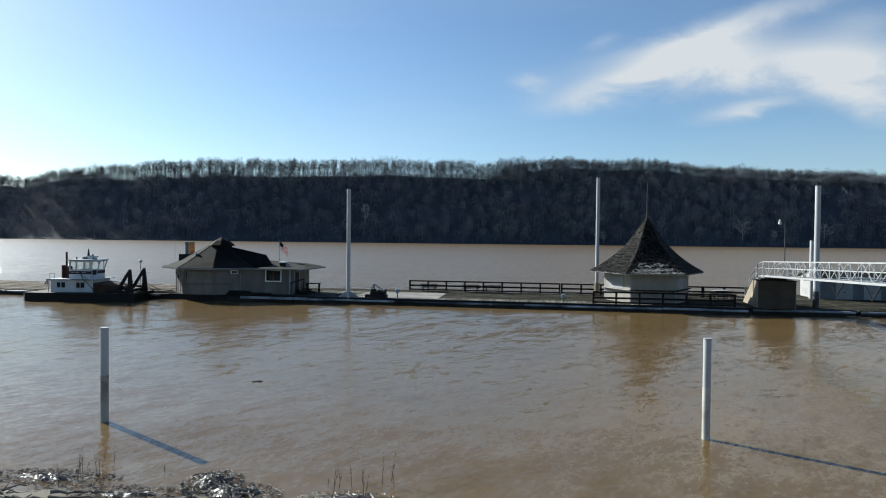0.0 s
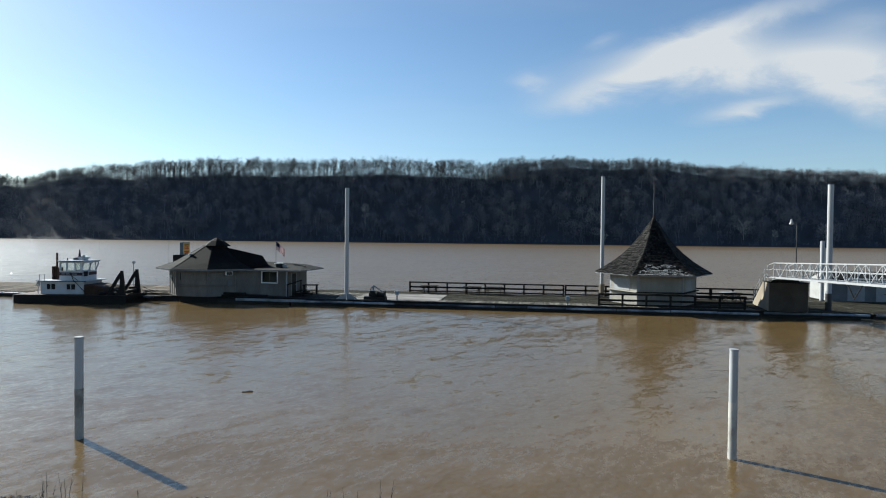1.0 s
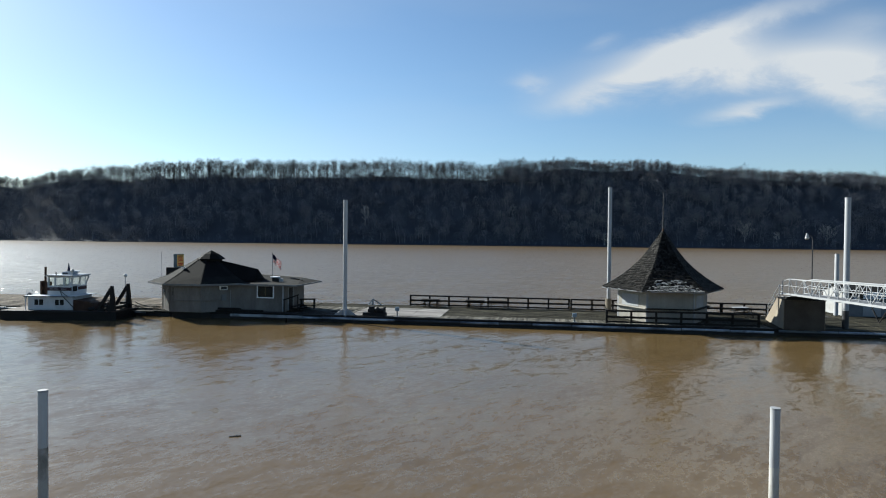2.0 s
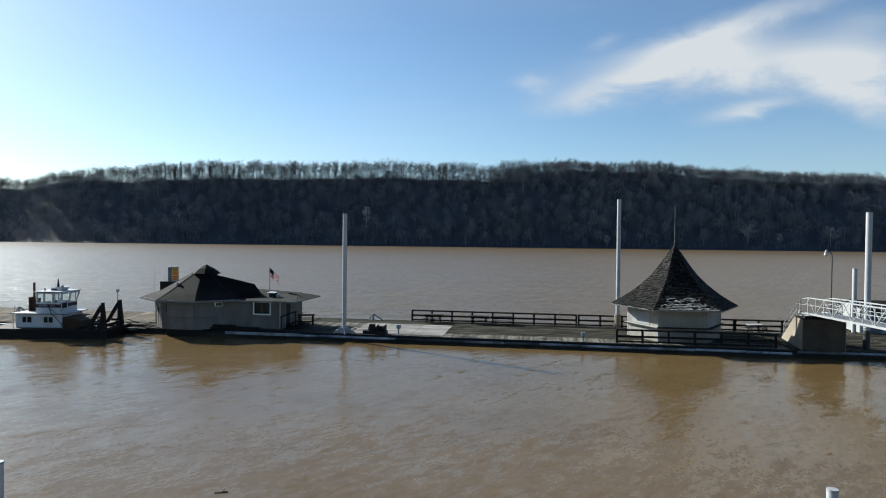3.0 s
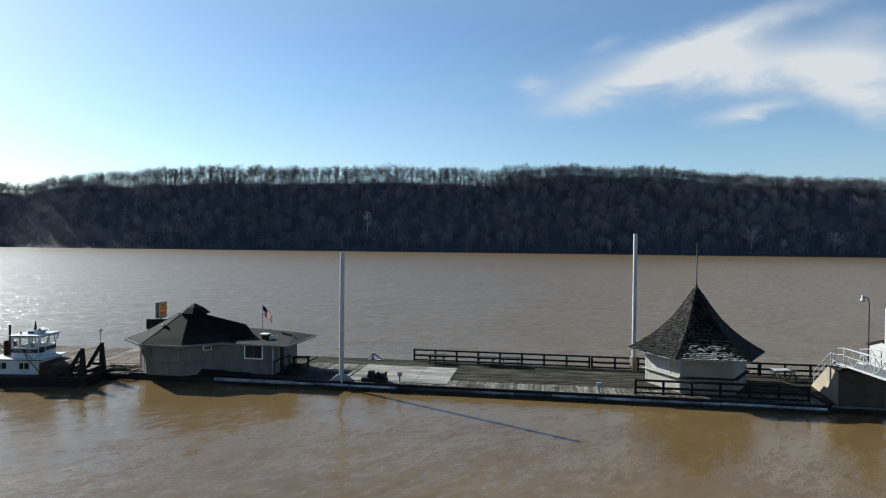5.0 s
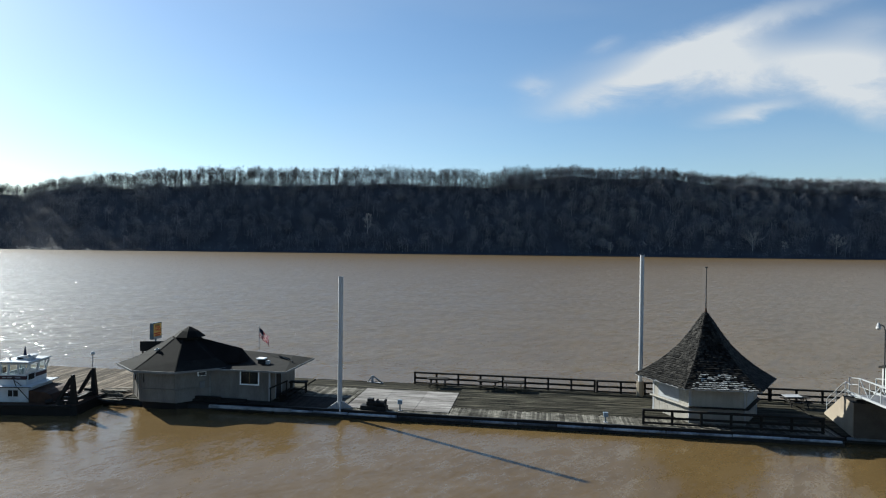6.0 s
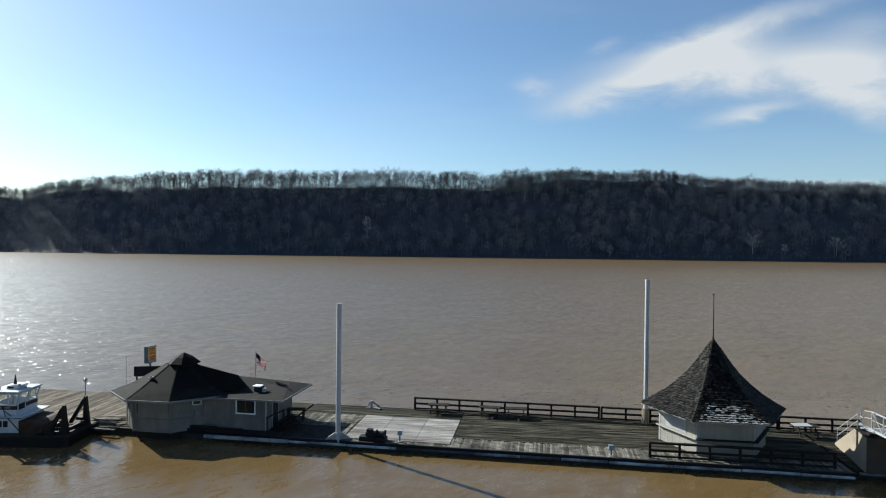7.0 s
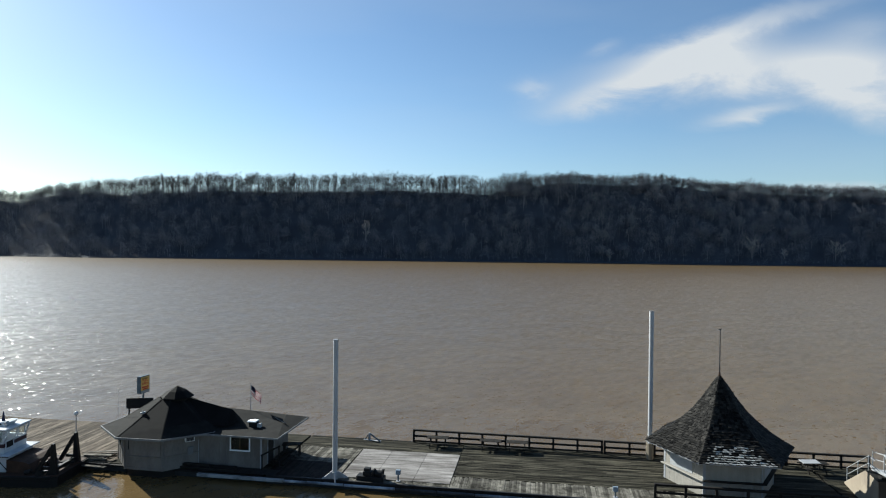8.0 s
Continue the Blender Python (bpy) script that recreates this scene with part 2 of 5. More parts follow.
M_DARKWOOD = mat("dark_timber", (0.006, 0.006, 0.005), (0.017, 0.014, 0.012), 0.85, 2, 14, 0.3, spread=0.2)
M_BLACK = mat("black_paint", (0.006, 0.006, 0.007), (0.016, 0.016, 0.016), 0.6, 2, 14, 0.2)
M_POLE = mat("galvanised_pile", (0.294, 0.301, 0.314), (0.397, 0.403, 0.410), 0.5, 0.7, 8, 0.1, stretch=(1, 1, 0.3), spread=0.05)
M_POLEWET = mat("stained_pile", (0.30, 0.29, 0.265), (0.42, 0.41, 0.385), 0.6, 2.2, 14, 0.2, stretch=(1, 1, 0.5), stain=(0.055, 0.044, 0.034))
M_WHITE = mat("white_paint", (0.270, 0.270, 0.266), (0.318, 0.318, 0.314), 0.5, 1.3, 12, 0.1, stain=(0.212, 0.204, 0.188))
M_TUGWHITE = mat("boat_white_paint", (0.422, 0.442, 0.462), (0.503, 0.523, 0.544), 0.4, 1.1, 10, 0.08, stain=(0.313, 0.313, 0.313))
M_HULL = mat("black_hull", (0.004, 0.004, 0.004), (0.011, 0.010, 0.010), 0.55, 1.2, 9, 0.3)
M_DARKSTEEL = mat("dark_steel", (0.032, 0.032, 0.034), (0.063, 0.063, 0.066), 0.5, 2, 14, 0.05)
M_RUST = mat("rusty_steel", (0.026, 0.014, 0.010), (0.063, 0.034, 0.021), 0.8, 2, 16, 0.4)
M_SIDING = mat("beige_grey_siding", (0.118, 0.108, 0.096), (0.180, 0.165, 0.147), 0.75, 1.3, 12, 0.2, stretch=(1, 1, 0.35), stain=(0.092, 0.080, 0.070))
M_ROOF = mat("asphalt_roofing", (0.006, 0.006, 0.006), (0.018, 0.0175, 0.016), 0.92, 1.6, 24, 0.6, spec=0.1, stain=(0.010, 0.009, 0.008))
M_SHINGLE = mat("cedar_shingle", (0.003, 0.003, 0.003), (0.027, 0.025, 0.022), 0.75, 5.0, 26, 0.4, island=0.95, spec=0.10)
M_GAZWALL = mat("cream_board", (0.225, 0.210, 0.184), (0.290, 0.272, 0.240), 0.7, 1.4, 12, 0.15, spread=0.04)
M_GREYTRIM = mat("grey_trim_paint", (0.222, 0.227, 0.238), (0.306, 0.311, 0.317), 0.6, 1.4, 12, 0.1)
M_BEIGE = mat("beige_sheathing", (0.189, 0.157, 0.117), (0.246, 0.211, 0.162), 0.75, 0.8, 9, 0.15, stain=(0.162, 0.134, 0.104))
M_ALU = mat("white_aluminium", (0.236, 0.245, 0.254), (0.302, 0.306, 0.310), 0.45, 1.4, 12, 0.05)
M_GLASS = glass_mat("window_glass", (0.75, 0.82, 0.80))
M_DARKIN = mat("dark_interior", (0.010, 0.010, 0.010), (0.018, 0.018, 0.016), 0.9, 2, 10, 0)
M_RED = mat("red_lettering", (0.46, 0.03, 0.02), (0.52, 0.045, 0.025), 0.5, 4, 20, 0)
M_YELLOW = mat("yellow_sign_face", (0.66, 0.38, 0.085), (0.74, 0.46, 0.13), 0.5, 2, 12, 0)
M_STEELBLUE = mat("blue_grey_box", (0.069, 0.095, 0.111), (0.116, 0.142, 0.158), 0.5, 2, 12, 0.1)
M_DRIFT = mat("driftwood", (0.064, 0.054, 0.044), (0.190, 0.170, 0.146), 0.9, 3, 25, 0.3, spread=0.4)
M_DRIFTWET = mat("wet_debris", (0.016, 0.012, 0.010), (0.070, 0.056, 0.046), 0.4, 5, 30, 0.4, island=0.8, spec=0.6)
M_REED = mat("dead_reed", (0.037, 0.032, 0.024), (0.074, 0.063, 0.047), 0.9, 4, 20, 0)
M_LAMPGLASS = mat("opal_lamp_globe", (0.396, 0.396, 0.390), (0.433, 0.433, 0.428), 0.3, 4, 20, 0)
M_NAVY = mat("navy_cloth", (0.010, 0.014, 0.032), (0.016, 0.018, 0.047), 0.8, 4, 20, 0)
M_CRIMSON = mat("crimson_cloth", (0.30, 0.016, 0.022), (0.36, 0.026, 0.03), 0.8, 4, 20, 0)
M_CLOTHWHITE = mat("white_cloth", (0.50, 0.50, 0.50), (0.56, 0.56, 0.56), 0.8, 4, 20, 0)


# ---- mesh helpers ----
def mesh_of(name, bm, material, smooth=False):
    me = bpy.data.meshes.new(name)
    bm.normal_update()
    bm.to_mesh(me)
    bm.free()
    if smooth:
        for p in me.polygons:
            p.use_smooth = True
    me.materials.append(material)
    return me


def part(name, bm, material, parent=None, label="", m=None, smooth=False):
    ob = new(name, mesh_of(name, bm, material, smooth))
    if parent is not None:
        ob.parent = parent
    if m is not None:
        ob.matrix_basis = m
    if label:
        ob["label"] = label
    return ob


def thing(name, m, label, category, group="", kind=""):
    ob = new(name)
    ob.empty_display_size = 0.3
    ob.matrix_basis = m
    return tagged(ob, label, category, group, kind)


def box(x0, x1, y0, y1, z0, z1, bm=None, bev=0.0):
    bm = bm or bmesh.new()
    r = bmesh.ops.create_cube(bm, size=1, matrix=Matrix.LocRotScale(((x0 + x1) / 2, (y0 + y1) / 2, (z0 + z1) / 2), None,
                                                                    (abs(x1 - x0), abs(y1 - y0), abs(z1 - z0))))
    if bev:
        es = list({e for v in r["verts"] for e in v.link_edges})
        bmesh.ops.bevel(bm, geom=es, offset=bev, segments=1, affect="EDGES")
    return bm


def rod(a, b, r, bm=None, n=8, r2=None):
    bm = bm or bmesh.new()
    a, b = Vector(a), Vector(b)
    d = b - a
    q = d.to_track_quat("Z", "Y").to_matrix().to_4x4()
    bmesh.ops.create_cone(bm, cap_ends=True, segments=n, radius1=r, radius2=r if r2 is None else r2, depth=d.length,
                          matrix=Matrix.Translation((a + b) / 2) @ q)
    return bm


def beam(a, b, w, h, bm=None):
    """A squared timber from a to b, w wide and h high."""
    bm = bm or bmesh.new()
    a, b = Vector(a), Vector(b)
    d = b - a
    up = Vector((0, 0, 1)) if abs(d.normalized().z) < 0.98 else Vector((0, 1, 0))
    x = d.normalized()
    y = up.cross(x).normalized()
    z = x.cross(y)
    rot = Matrix((x, y, z)).transposed().to_4x4()
    bmesh.ops.create_cube(bm, size=1, matrix=Matrix.Translation((a + b) / 2) @ rot @ Matrix.Diagonal((d.length, w, h, 1)))
    return bm


def prism(pts, axis, lo, hi, bm=None):
    """A flat outline pushed along an axis: 'x' takes (y, z), 'y' takes (x, z), 'z' takes (x, y)."""
    bm = bm or bmesh.new()

    def at(p, w):
        return {"x": (w, *p), "y": (p[0], w, p[1]), "z": (*p, w)}[axis]
    A = [bm.verts.new(at(p, lo)) for p in pts]
    B = [bm.verts.new(at(p, hi)) for p in pts]
    bm.faces.new(A), bm.faces.new(B[::-1])
    for i in range(len(pts)):
        j = (i + 1) % len(pts)
        bm.faces.new((A[j], A[i], B[i], B[j]))
    bmesh.ops.recalc_face_normals(bm, faces=bm.faces)
    return bm


def sheet(rings, bm=None, close=True):
    """Skin between rings of points."""
    bm = bm or bmesh.new()
    vs = [[bm.verts.new(p) for p in ring] for ring in rings]
    n = len(rings[0])
    for a, b in zip(vs, vs[1:]):
        for i in range(n if close else n - 1):
            j = (i + 1) % n
            bm.faces.new((a[i], a[j], b[j], b[i]))
    return bm


def from_arrays(name, verts, faces, material, parent=None):
    me = bpy.data.meshes.new(name)
    me.from_pydata(verts, [], faces)
    me.materials.append(material)
    ob = new(name, me)
    if parent is not None:
        ob.parent = parent
    return ob


# the dock lies slightly askew: u along it, v across it (0 at its front edge), z up from the water
DOCK = pose(0, 55.75, 0, 0, 0, -4.2)
DECK_Z = 0.55


def on_dock(u, v, z=DECK_Z, turn=0.0):
    return DOCK @ pose(u, v, z, 0, 0, turn)


# ---- ground, river and wooded hill ----
RIDGE_X = (-1400, -900, -594, -558, -529, -475, -407, -313, -242, -174, -82, -4, 76, 148, 209, 252, 300, 360, 429, 700, 1400)
RIDGE_Z = (66, 70, 75, 74, 81, 89, 91, 96, 95, 95, 96, 92, 99, 98, 94, 90, 86, 84, 82, 78, 72)


def tree_h(x):
    """Height of the trees on the crest: low crowns upstream, tall trunks, then a closed canopy downstream."""
    return float(np.interp(x, (-560, -480, -400, 0, 60, 320), (5.5, 6.0, 12.0, 11.5, 5.0, 4.0)))



def bank_y(x):
    return 588 + 9 * math.sin(x * 0.006 + 1.0) + 4 * math.sin(x * 0.021)


def ground_z(x, y):
    if y < 60:
        # the near shore: a low muddy bank, its waterline wavering
        line = 15.15 + 0.45 * math.sin(x * 0.8 + 2.2) + 0.5 * math.sin(x * 1.9 + 0.4) - 0.09 * max(x, 0)
        d = line - y
        return max(-2.0, min(3.2, d * (0.11 if d > 0 else 0.25)) + (0.05 * noise.noise(Vector((x * 0.7, y * 0.7, 0))) if abs(d) < 30 else 0))
    by = bank_y(x)
    if y < by:
        return max(-2.0, (y - by) * 0.3)
    crest = float(np.interp(x * 1.05, RIDGE_X, RIDGE_Z)) * 0.928 - 4.0 - tree_h(x) - 1.0 * min(1.0, max(0.0, (x - 10) / 90))
    s = (y - by - 4) / (662 - by)
    lump = 3.0 * noise.noise(Vector((x * 0.02, y * 0.012, 3))) + 1.2 * noise.noise(Vector((x * 0.05, y * 0.05, 7)))
    if s < 1:
        s = max(s, 0.0)
        return 1.2 + (crest - 1.2) * (0.75 * s + 0.25 * s * s * (3 - 2 * s)) + lump * min(1, s * 4)
    return crest + lump - min(25.0, max(0.0, y - 672) * 0.35)


def spaced(spans):
    out = []
    for a, b, n in spans:
        out += [a + (b - a) * i / n for i in range(n)]
    return out + [spans[-1][1]]


def build_ground():
    xs = spaced([(-4000, -900, 12), (-900, -40, 86), (-40, 50, 90), (50, 900, 85), (900, 4000, 12)])
    ys = spaced([(-1500, -60, 8), (-60, 6, 16), (6, 22, 40), (22, 30, 3), (30, 560, 4), (560, 720, 50), (720, 4000, 12)])
    verts = [(x, y, ground_z(x, y)) for y in ys for x in xs]
    w = len(xs)
    faces = [(j * w + i, j * w + i + 1, (j + 1) * w + i + 1, (j + 1) * w + i) for j in range(len(ys) - 1) for i in range(w - 1)]
    ob = from_arrays("ground", verts, faces, M_HAZEGROUND)
    ob.data.materials.append(M_SHORE)
    for p in ob.data.polygons:
        p.use_smooth = True
        p.material_index = 1 if p.center.y < 60 else 0
    return tagged(ob, "silty river bank, river bed and leaf-covered wooded hill", "ground", kind="structure")


build_ground()
water_bm = bmesh.new()
bmesh.ops.create_grid(water_bm, x_segments=1, y_segments=1, size=1, matrix=Matrix.Translation((0, 315, 0)) @ Matrix.Diagonal((4000, 320, 1, 1)))
tagged(part("water", water_bm, M_WATER), "wide muddy brown river in flood with wind ripples", "river", kind="structure")


class Tree:
    """A bare tree as arrays of points and faces: trunk, limbs, branches, twigs."""

    def __init__(self, rng, height, levels, spread, first=0.35, rise=(0.7, 1.5), twig=0.10):
        self.twig = twig
        self.v, self.f, self.rng = [], [], rng
        self.levels = levels
        top = Vector((rng.uniform(-0.4, 0.4), rng.uniform(-0.4, 0.4), height * 0.86))
        self.stick(Vector((0, 0, -0.5)), top, height * 0.015, height * 0.005, 4)
        count = levels[0]
        for i in range(count):
            k = first + (0.95 - first) * (i + rng.random()) / count
            p = Vector((0, 0, -0.5)).lerp(top, k)
            ang = i * 2.4 + rng.uniform(-0.5, 0.5)
            reach = height * spread * (0.45 + 0.55 * math.sin(math.pi * min(1, 0.15 + 0.75 * k))) * rng.uniform(0.65, 1.2)
            d = Vector((math.cos(ang), math.sin(ang), rng.uniform(*rise))).normalized()
            self.limb(p, d, reach, height * 0.005, 1)

    def stick(self, a, b, ra, rb, sides):
        z = (b - a).normalized()
        x = z.orthogonal().normalized()
        y = z.cross(x)
        n0 = len(self.v)
        for c, r in ((a, ra), (b, rb)):
            for i in range(sides):
                t = 2 * math.pi * i / sides
                self.v.append(tuple(c + x * (r * math.cos(t)) + y * (r * math.sin(t))))
        for i in range(sides):
            j = (i + 1) % sides
            self.f.append((n0 + i, n0 + j, n0 + sides + j, n0 + sides + i))

    def limb(self, p, d, length, r, level):
        rng = self.rng
        end = p + d * length
        if level >= 2:
            x = d.orthogonal().normalized()
            x = Matrix.Rotation(rng.uniform(0, 6.28), 3, d) @ x
            n0 = len(self.v)
            self.v += [tuple(p - x * r), tuple(p + x * r), tuple(end)]
            self.f.append((n0, n0 + 1, n0 + 2))
        else:
            self.stick(p, end, r, r * 0.4, 3)
        if level >= len(self.levels):
            return
        for i in range(self.levels[level]):
            k = 0.3 + 0.7 * (i + rng.random()) / self.levels[level]
            e = Vector((rng.gauss(0, 1), rng.gauss(0, 1), rng.gauss(0.35, 0.6))).normalized()
            dd = (d * 0.75 + e * 0.75 + Vector((0, 0, 0.15))).normalized()
            self.limb(p.lerp(end, k), dd, length * rng.uniform(0.35, 0.6), max(r * 0.55, self.twig), level + 1)


def planted(name, kinds, spots, material, label, category):
    """Many trees in one mesh: each spot is (x, y, z, scale, turn)."""
    rng = random.Random(11)
    V, F, n0 = [], [], 0
    for x, y, z, s, turn in spots:
        v, f = kinds[rng.randrange(len(kinds))]
        c, q = math.cos(turn) * s, math.sin(turn) * s
        p = np.empty_like(v)
        wide = rng.uniform(0.85, 1.2)
        p[:, 0] = (v[:, 0] * c - v[:, 1] * q) * wide + x
        p[:, 1] = (v[:, 0] * q + v[:, 1] * c) * wide + y
        p[:, 2] = v[:, 2] * s + z
        V.append(p)
        F.append(f + n0)
        n0 += len(v)
    V, F = np.concatenate(V), np.concatenate(F)
    me = bpy.data.meshes.new(name)
    me.vertices.add(len(V))
    me.vertices.foreach_set("co", V.astype(np.float32).ravel())
    me.loops.add(len(F) * 3)
    me.loops.foreach_set("vertex_index", F.astype(np.int32).ravel())
    me.polygons.add(len(F))
    me.polygons.foreach_set("loop_start", np.arange(0, len(F) * 3, 3, dtype=np.int32))
    me.update(calc_edges=True)
    me.materials.append(material)
    return tagged(new(name, me), label, category, kind="stuff")


class DomeTree(Tree):
    """A broad bare tree: thin limbs and an uneven rounded crown of short fine twigs."""

    def __init__(self, rng, height, reach, twigs=470, twig=0.06, limbs=7):
        self.v, self.f, self.rng = [], [], rng
        mid = Vector((0, 0, height * 0.54))
        high = height * 0.46
        self.stick(Vector((0, 0, -0.5)), mid, height * 0.011, height * 0.005, 4)
        lobes = [(Vector((rng.gauss(0, 1), rng.gauss(0, 1), rng.gauss(0.3, 0.8))).normalized(), rng.uniform(-0.3, 0.3)) for _ in range(6)]
        for i in range(limbs):
            ang = i * 2.4 + rng.uniform(-0.4, 0.4)
            tip = mid + Vector((math.cos(ang) * reach * 0.6, math.sin(ang) * reach * 0.6, high * rng.uniform(-0.1, 0.7)))
            self.blade(Vector((0, 0, height * rng.uniform(0.3, 0.55))), tip, 0.08)
        for _ in range(twigs):
            d = Vector((rng.gauss(0, 1), rng.gauss(0, 1), rng.gauss(0.25, 0.9))).normalized()
            if d.z < -0.75:
                d.z = -d.z
            bulge = 1.0 + sum(w * max(0.0, d.dot(c)) ** 3 for c, w in lobes)
            p = mid + Vector((d.x * reach, d.y * reach, d.z * high)) * (bulge * rng.uniform(0.35, 1.0) ** 0.6)
            t = (d * 0.5 + Vector((rng.gauss(0, 0.6), rng.gauss(0, 0.6), rng.gauss(0.35, 0.6)))).normalized()
            self.blade(p, p + t * rng.uniform(0.5, 1.2), twig)

    def blade(self, p, e, r):
        d = (e - p).normalized()
        x = Matrix.Rotation(self.rng.uniform(0, 6.28), 3, d) @ d.orthogonal().normalized()
        n0 = len(self.v)
        self.v += [tuple(p - x * r), tuple(p + x * r), tuple(e)]
        self.f.append((n0, n0 + 1, n0 + 2))


def arrays_of(t):
    tri = []
    for f in t.f:
        tri.append(f[:3])
        if len(f) == 4:
            tri.append((f[0], f[2], f[3]))
    return np.array(t.v), np.array(tri)


def kind_of(seed, height, levels, spread, first=0.35, rise=(0.7, 1.5), twig=0.10):
    return arrays_of(Tree(random.Random(seed), height, levels, spread, first, rise, twig))


def dome_of(seed, height, reach, **more):
    return arrays_of(DomeTree(random.Random(seed), height, reach, **more))


def build_woods():
    rng = random.Random(5)
    TALL = [kind_of(20 + i, 22.0, (15, 6, 6), 0.30, 0.30, (0.7, 2.0), 0.055) for i in range(10)]
    DOME = [dome_of(40 + i, 13.5, 4.2 + 0.35 * (i % 4)) for i in range(8)]
    # tall trees stand on the crest, thinly where the sky shows between the trunks, closer downstream
    spots = []
    for y0, step in ((661, 5.2), (665, 4.8), (669, 5.2), (673, 6.0)):
        # starts well upstream, out of view: unseen trees there block sun on the slope
        x = -900.0
        while x < 640:
            y = y0 + rng.uniform(-2.5, 2.5)
            s = rng.uniform(0.80, 1.08) * (tree_h(x) + 6.5) / 20.0
            spots.append((x, y, ground_z(x, y) - 0.5, s, rng.uniform(0, 6.28)))
            x += step * rng.uniform(0.4, 1.6) * (0.8 if x > 25 or x < -470 else 1.0)
    planted("ridge_trees", TALL, spots, M_RIDGEBARK, "bare winter trees along the crest of the hill", "trees")

    # a closed canopy of broad crowns at both ends of the crest, low crowns at the foot of the tall trunks between
    spots = []
    for x0, x1, n, lo, hi in ((10, 440, 720, 0.8, 1.15), (-720, -450, 330, 0.6, 0.95), (-480, 40, 600, 0.6, 1.05)):
        for i in range(n):
            x, y = rng.uniform(x0, x1), rng.uniform(655, 674)
            s = rng.uniform(lo, hi)
            spots.append((x, y, ground_z(x, y) - 4.0 * s, s, rng.uniform(0, 6.28)))
    planted("crest_canopy", DOME, spots, M_HAZEBARK, "rounded bare crowns along the crest of the hill", "trees")

    def fits(x, y, s):
        """Keeps the slope's own trees below the trunks on the crest."""
        return ground_z(x, y) + 13.0 * s < ground_z(x, 664) + float(np.interp(x, (-520, -440, 0, 70), (8.0, 5.5, 6.0, 15.0)))
    spots = []
    for i in range(1900):
        # the range includes unseen upstream trees, added to keep the sun off the slope
        x = rng.uniform(-720, 500)
        y = bank_y(x) + 2 + (668 - bank_y(x)) * rng.random()
        s = rng.uniform(0.65, 1.35)
        if not fits(x, y, s):
            s = rng.uniform(0.30, 0.55)
        spots.append((x, y, ground_z(x, y) - 0.3, s, rng.uniform(0, 6.28)))
    planted("hillside_trees", DOME, spots, M_HAZEBARK, "dense bare winter woodland covering the hillside", "trees")
    # paler rounded crowns stand out in loose groups on the slope, most of them downstream
    spots = []
    for i in range(120):
        cx = rng.uniform(-30, 300) if i % 4 else rng.uniform(-560, 300)
        cy = rng.uniform(600, 656)
        for k in range(rng.randint(1, 4)):
            x, y = cx + rng.gauss(0, 9), cy + rng.gauss(0, 4)
            s = rng.uniform(0.75, 1.15)
            if y > bank_y(x) + 6 and fits(x, y, s):
                spots.append((x, y, ground_z(x, y) - 0.3, s, rng.uniform(0, 6.28)))
    planted("pale_crowned_trees", DOME, spots, M_CROWN, "paler bare trees with rounded crowns on the hillside", "trees")
    BUSH = [kind_of(70 + i, 5.5, (12, 5, 4), 0.5, 0.03, (0.1, 1.3)) for i in range(4)]
    brush = []
    for i in range(300):
        x = rng.uniform(-480, 60)
        y = rng.uniform(658, 674)
        brush.append((x, y, ground_z(x, y) - 0.2, rng.uniform(0.3, 0.9), rng.uniform(0, 6.28)))
    planted("ridge_brush", BUSH, brush, M_RIDGEBARK, "leafless underbrush between the trunks along the crest", "brush")
    spots = []
    x = -640.0
    while x < 560:
        y = bank_y(x) + rng.uniform(-1, 4)
        spots.append((x, y, max(0.2, ground_z(x, y)), rng.uniform(0.2, 0.45), rng.uniform(0, 6.28)))
        x += rng.uniform(3.0, 7.0)
    planted("bank_scrub", DOME, spots, M_HAZEBARK, "leafless scrub along the far water's edge", "scrub")
    # a few pale sycamores low on the slope
    for x, y, h, reach in ((241, 600, 17, 7.0), (315, 600, 17, 6.5), (270, 600, 9, 3.4), (-124, 612, 22, 5.0), (112, 603, 13, 3.0)):
        v, f = kind_of(int(x * 7) + 900, h, (16, 8, 6), reach / h * 1.1, 0.25, (0.3, 1.4), 0.06)
        ob = from_arrays("sycamore_tree", [tuple(p) for p in v], [tuple(map(int, t)) for t in f], M_PALEBARK)
        ob.matrix_basis = pose(x, y, ground_z(x, y), 0, 0, 30)
        tagged(ob, "pale bare sycamore tree standing low on the wooded slope", "tree", "sycamores")


build_woods()


# ---- mooring piles ----
def steel_pile(x, y, top, r, label, bands=(), foot=-2.0, stain=None):
    ob = thing("mooring_pile", pose(x, y, 0), label, "pile", "mooring piles")
    bm = rod((0, 0, foot), (0, 0, top), r, n=24)
    part("shaft", bm, M_POLE, ob, smooth=False)
    bm = rod((0, 0, top), (0, 0, top + 0.05), r * 1.04, n=24)
    part("cap", bm, M_GREYTRIM, ob)
    if stain:
        bm = bmesh.new()
        bmesh.ops.create_cone(bm, cap_ends=False, segments=24, radius1=r * 1.015, radius2=r * 1.015, depth=stain, matrix=Matrix.Translation((0, 0, stain / 2)))
        part("stain_band", bm, M_POLEWET, ob, "silt-stained lower sleeve")
    return ob


steel_pile(-8.53, 20.45, 3.08, 0.125, "weathered pale steel pile standing alone in the water", stain=1.55)
steel_pile(10.97, 20.85, 3.12, 0.118, "weathered pale steel pile with flood stains, standing in the water", stain=1.65)
steel_pile(-8.99, 56.86, 10.55, 0.18, "tall galvanised steel pile at the front edge of the dock")
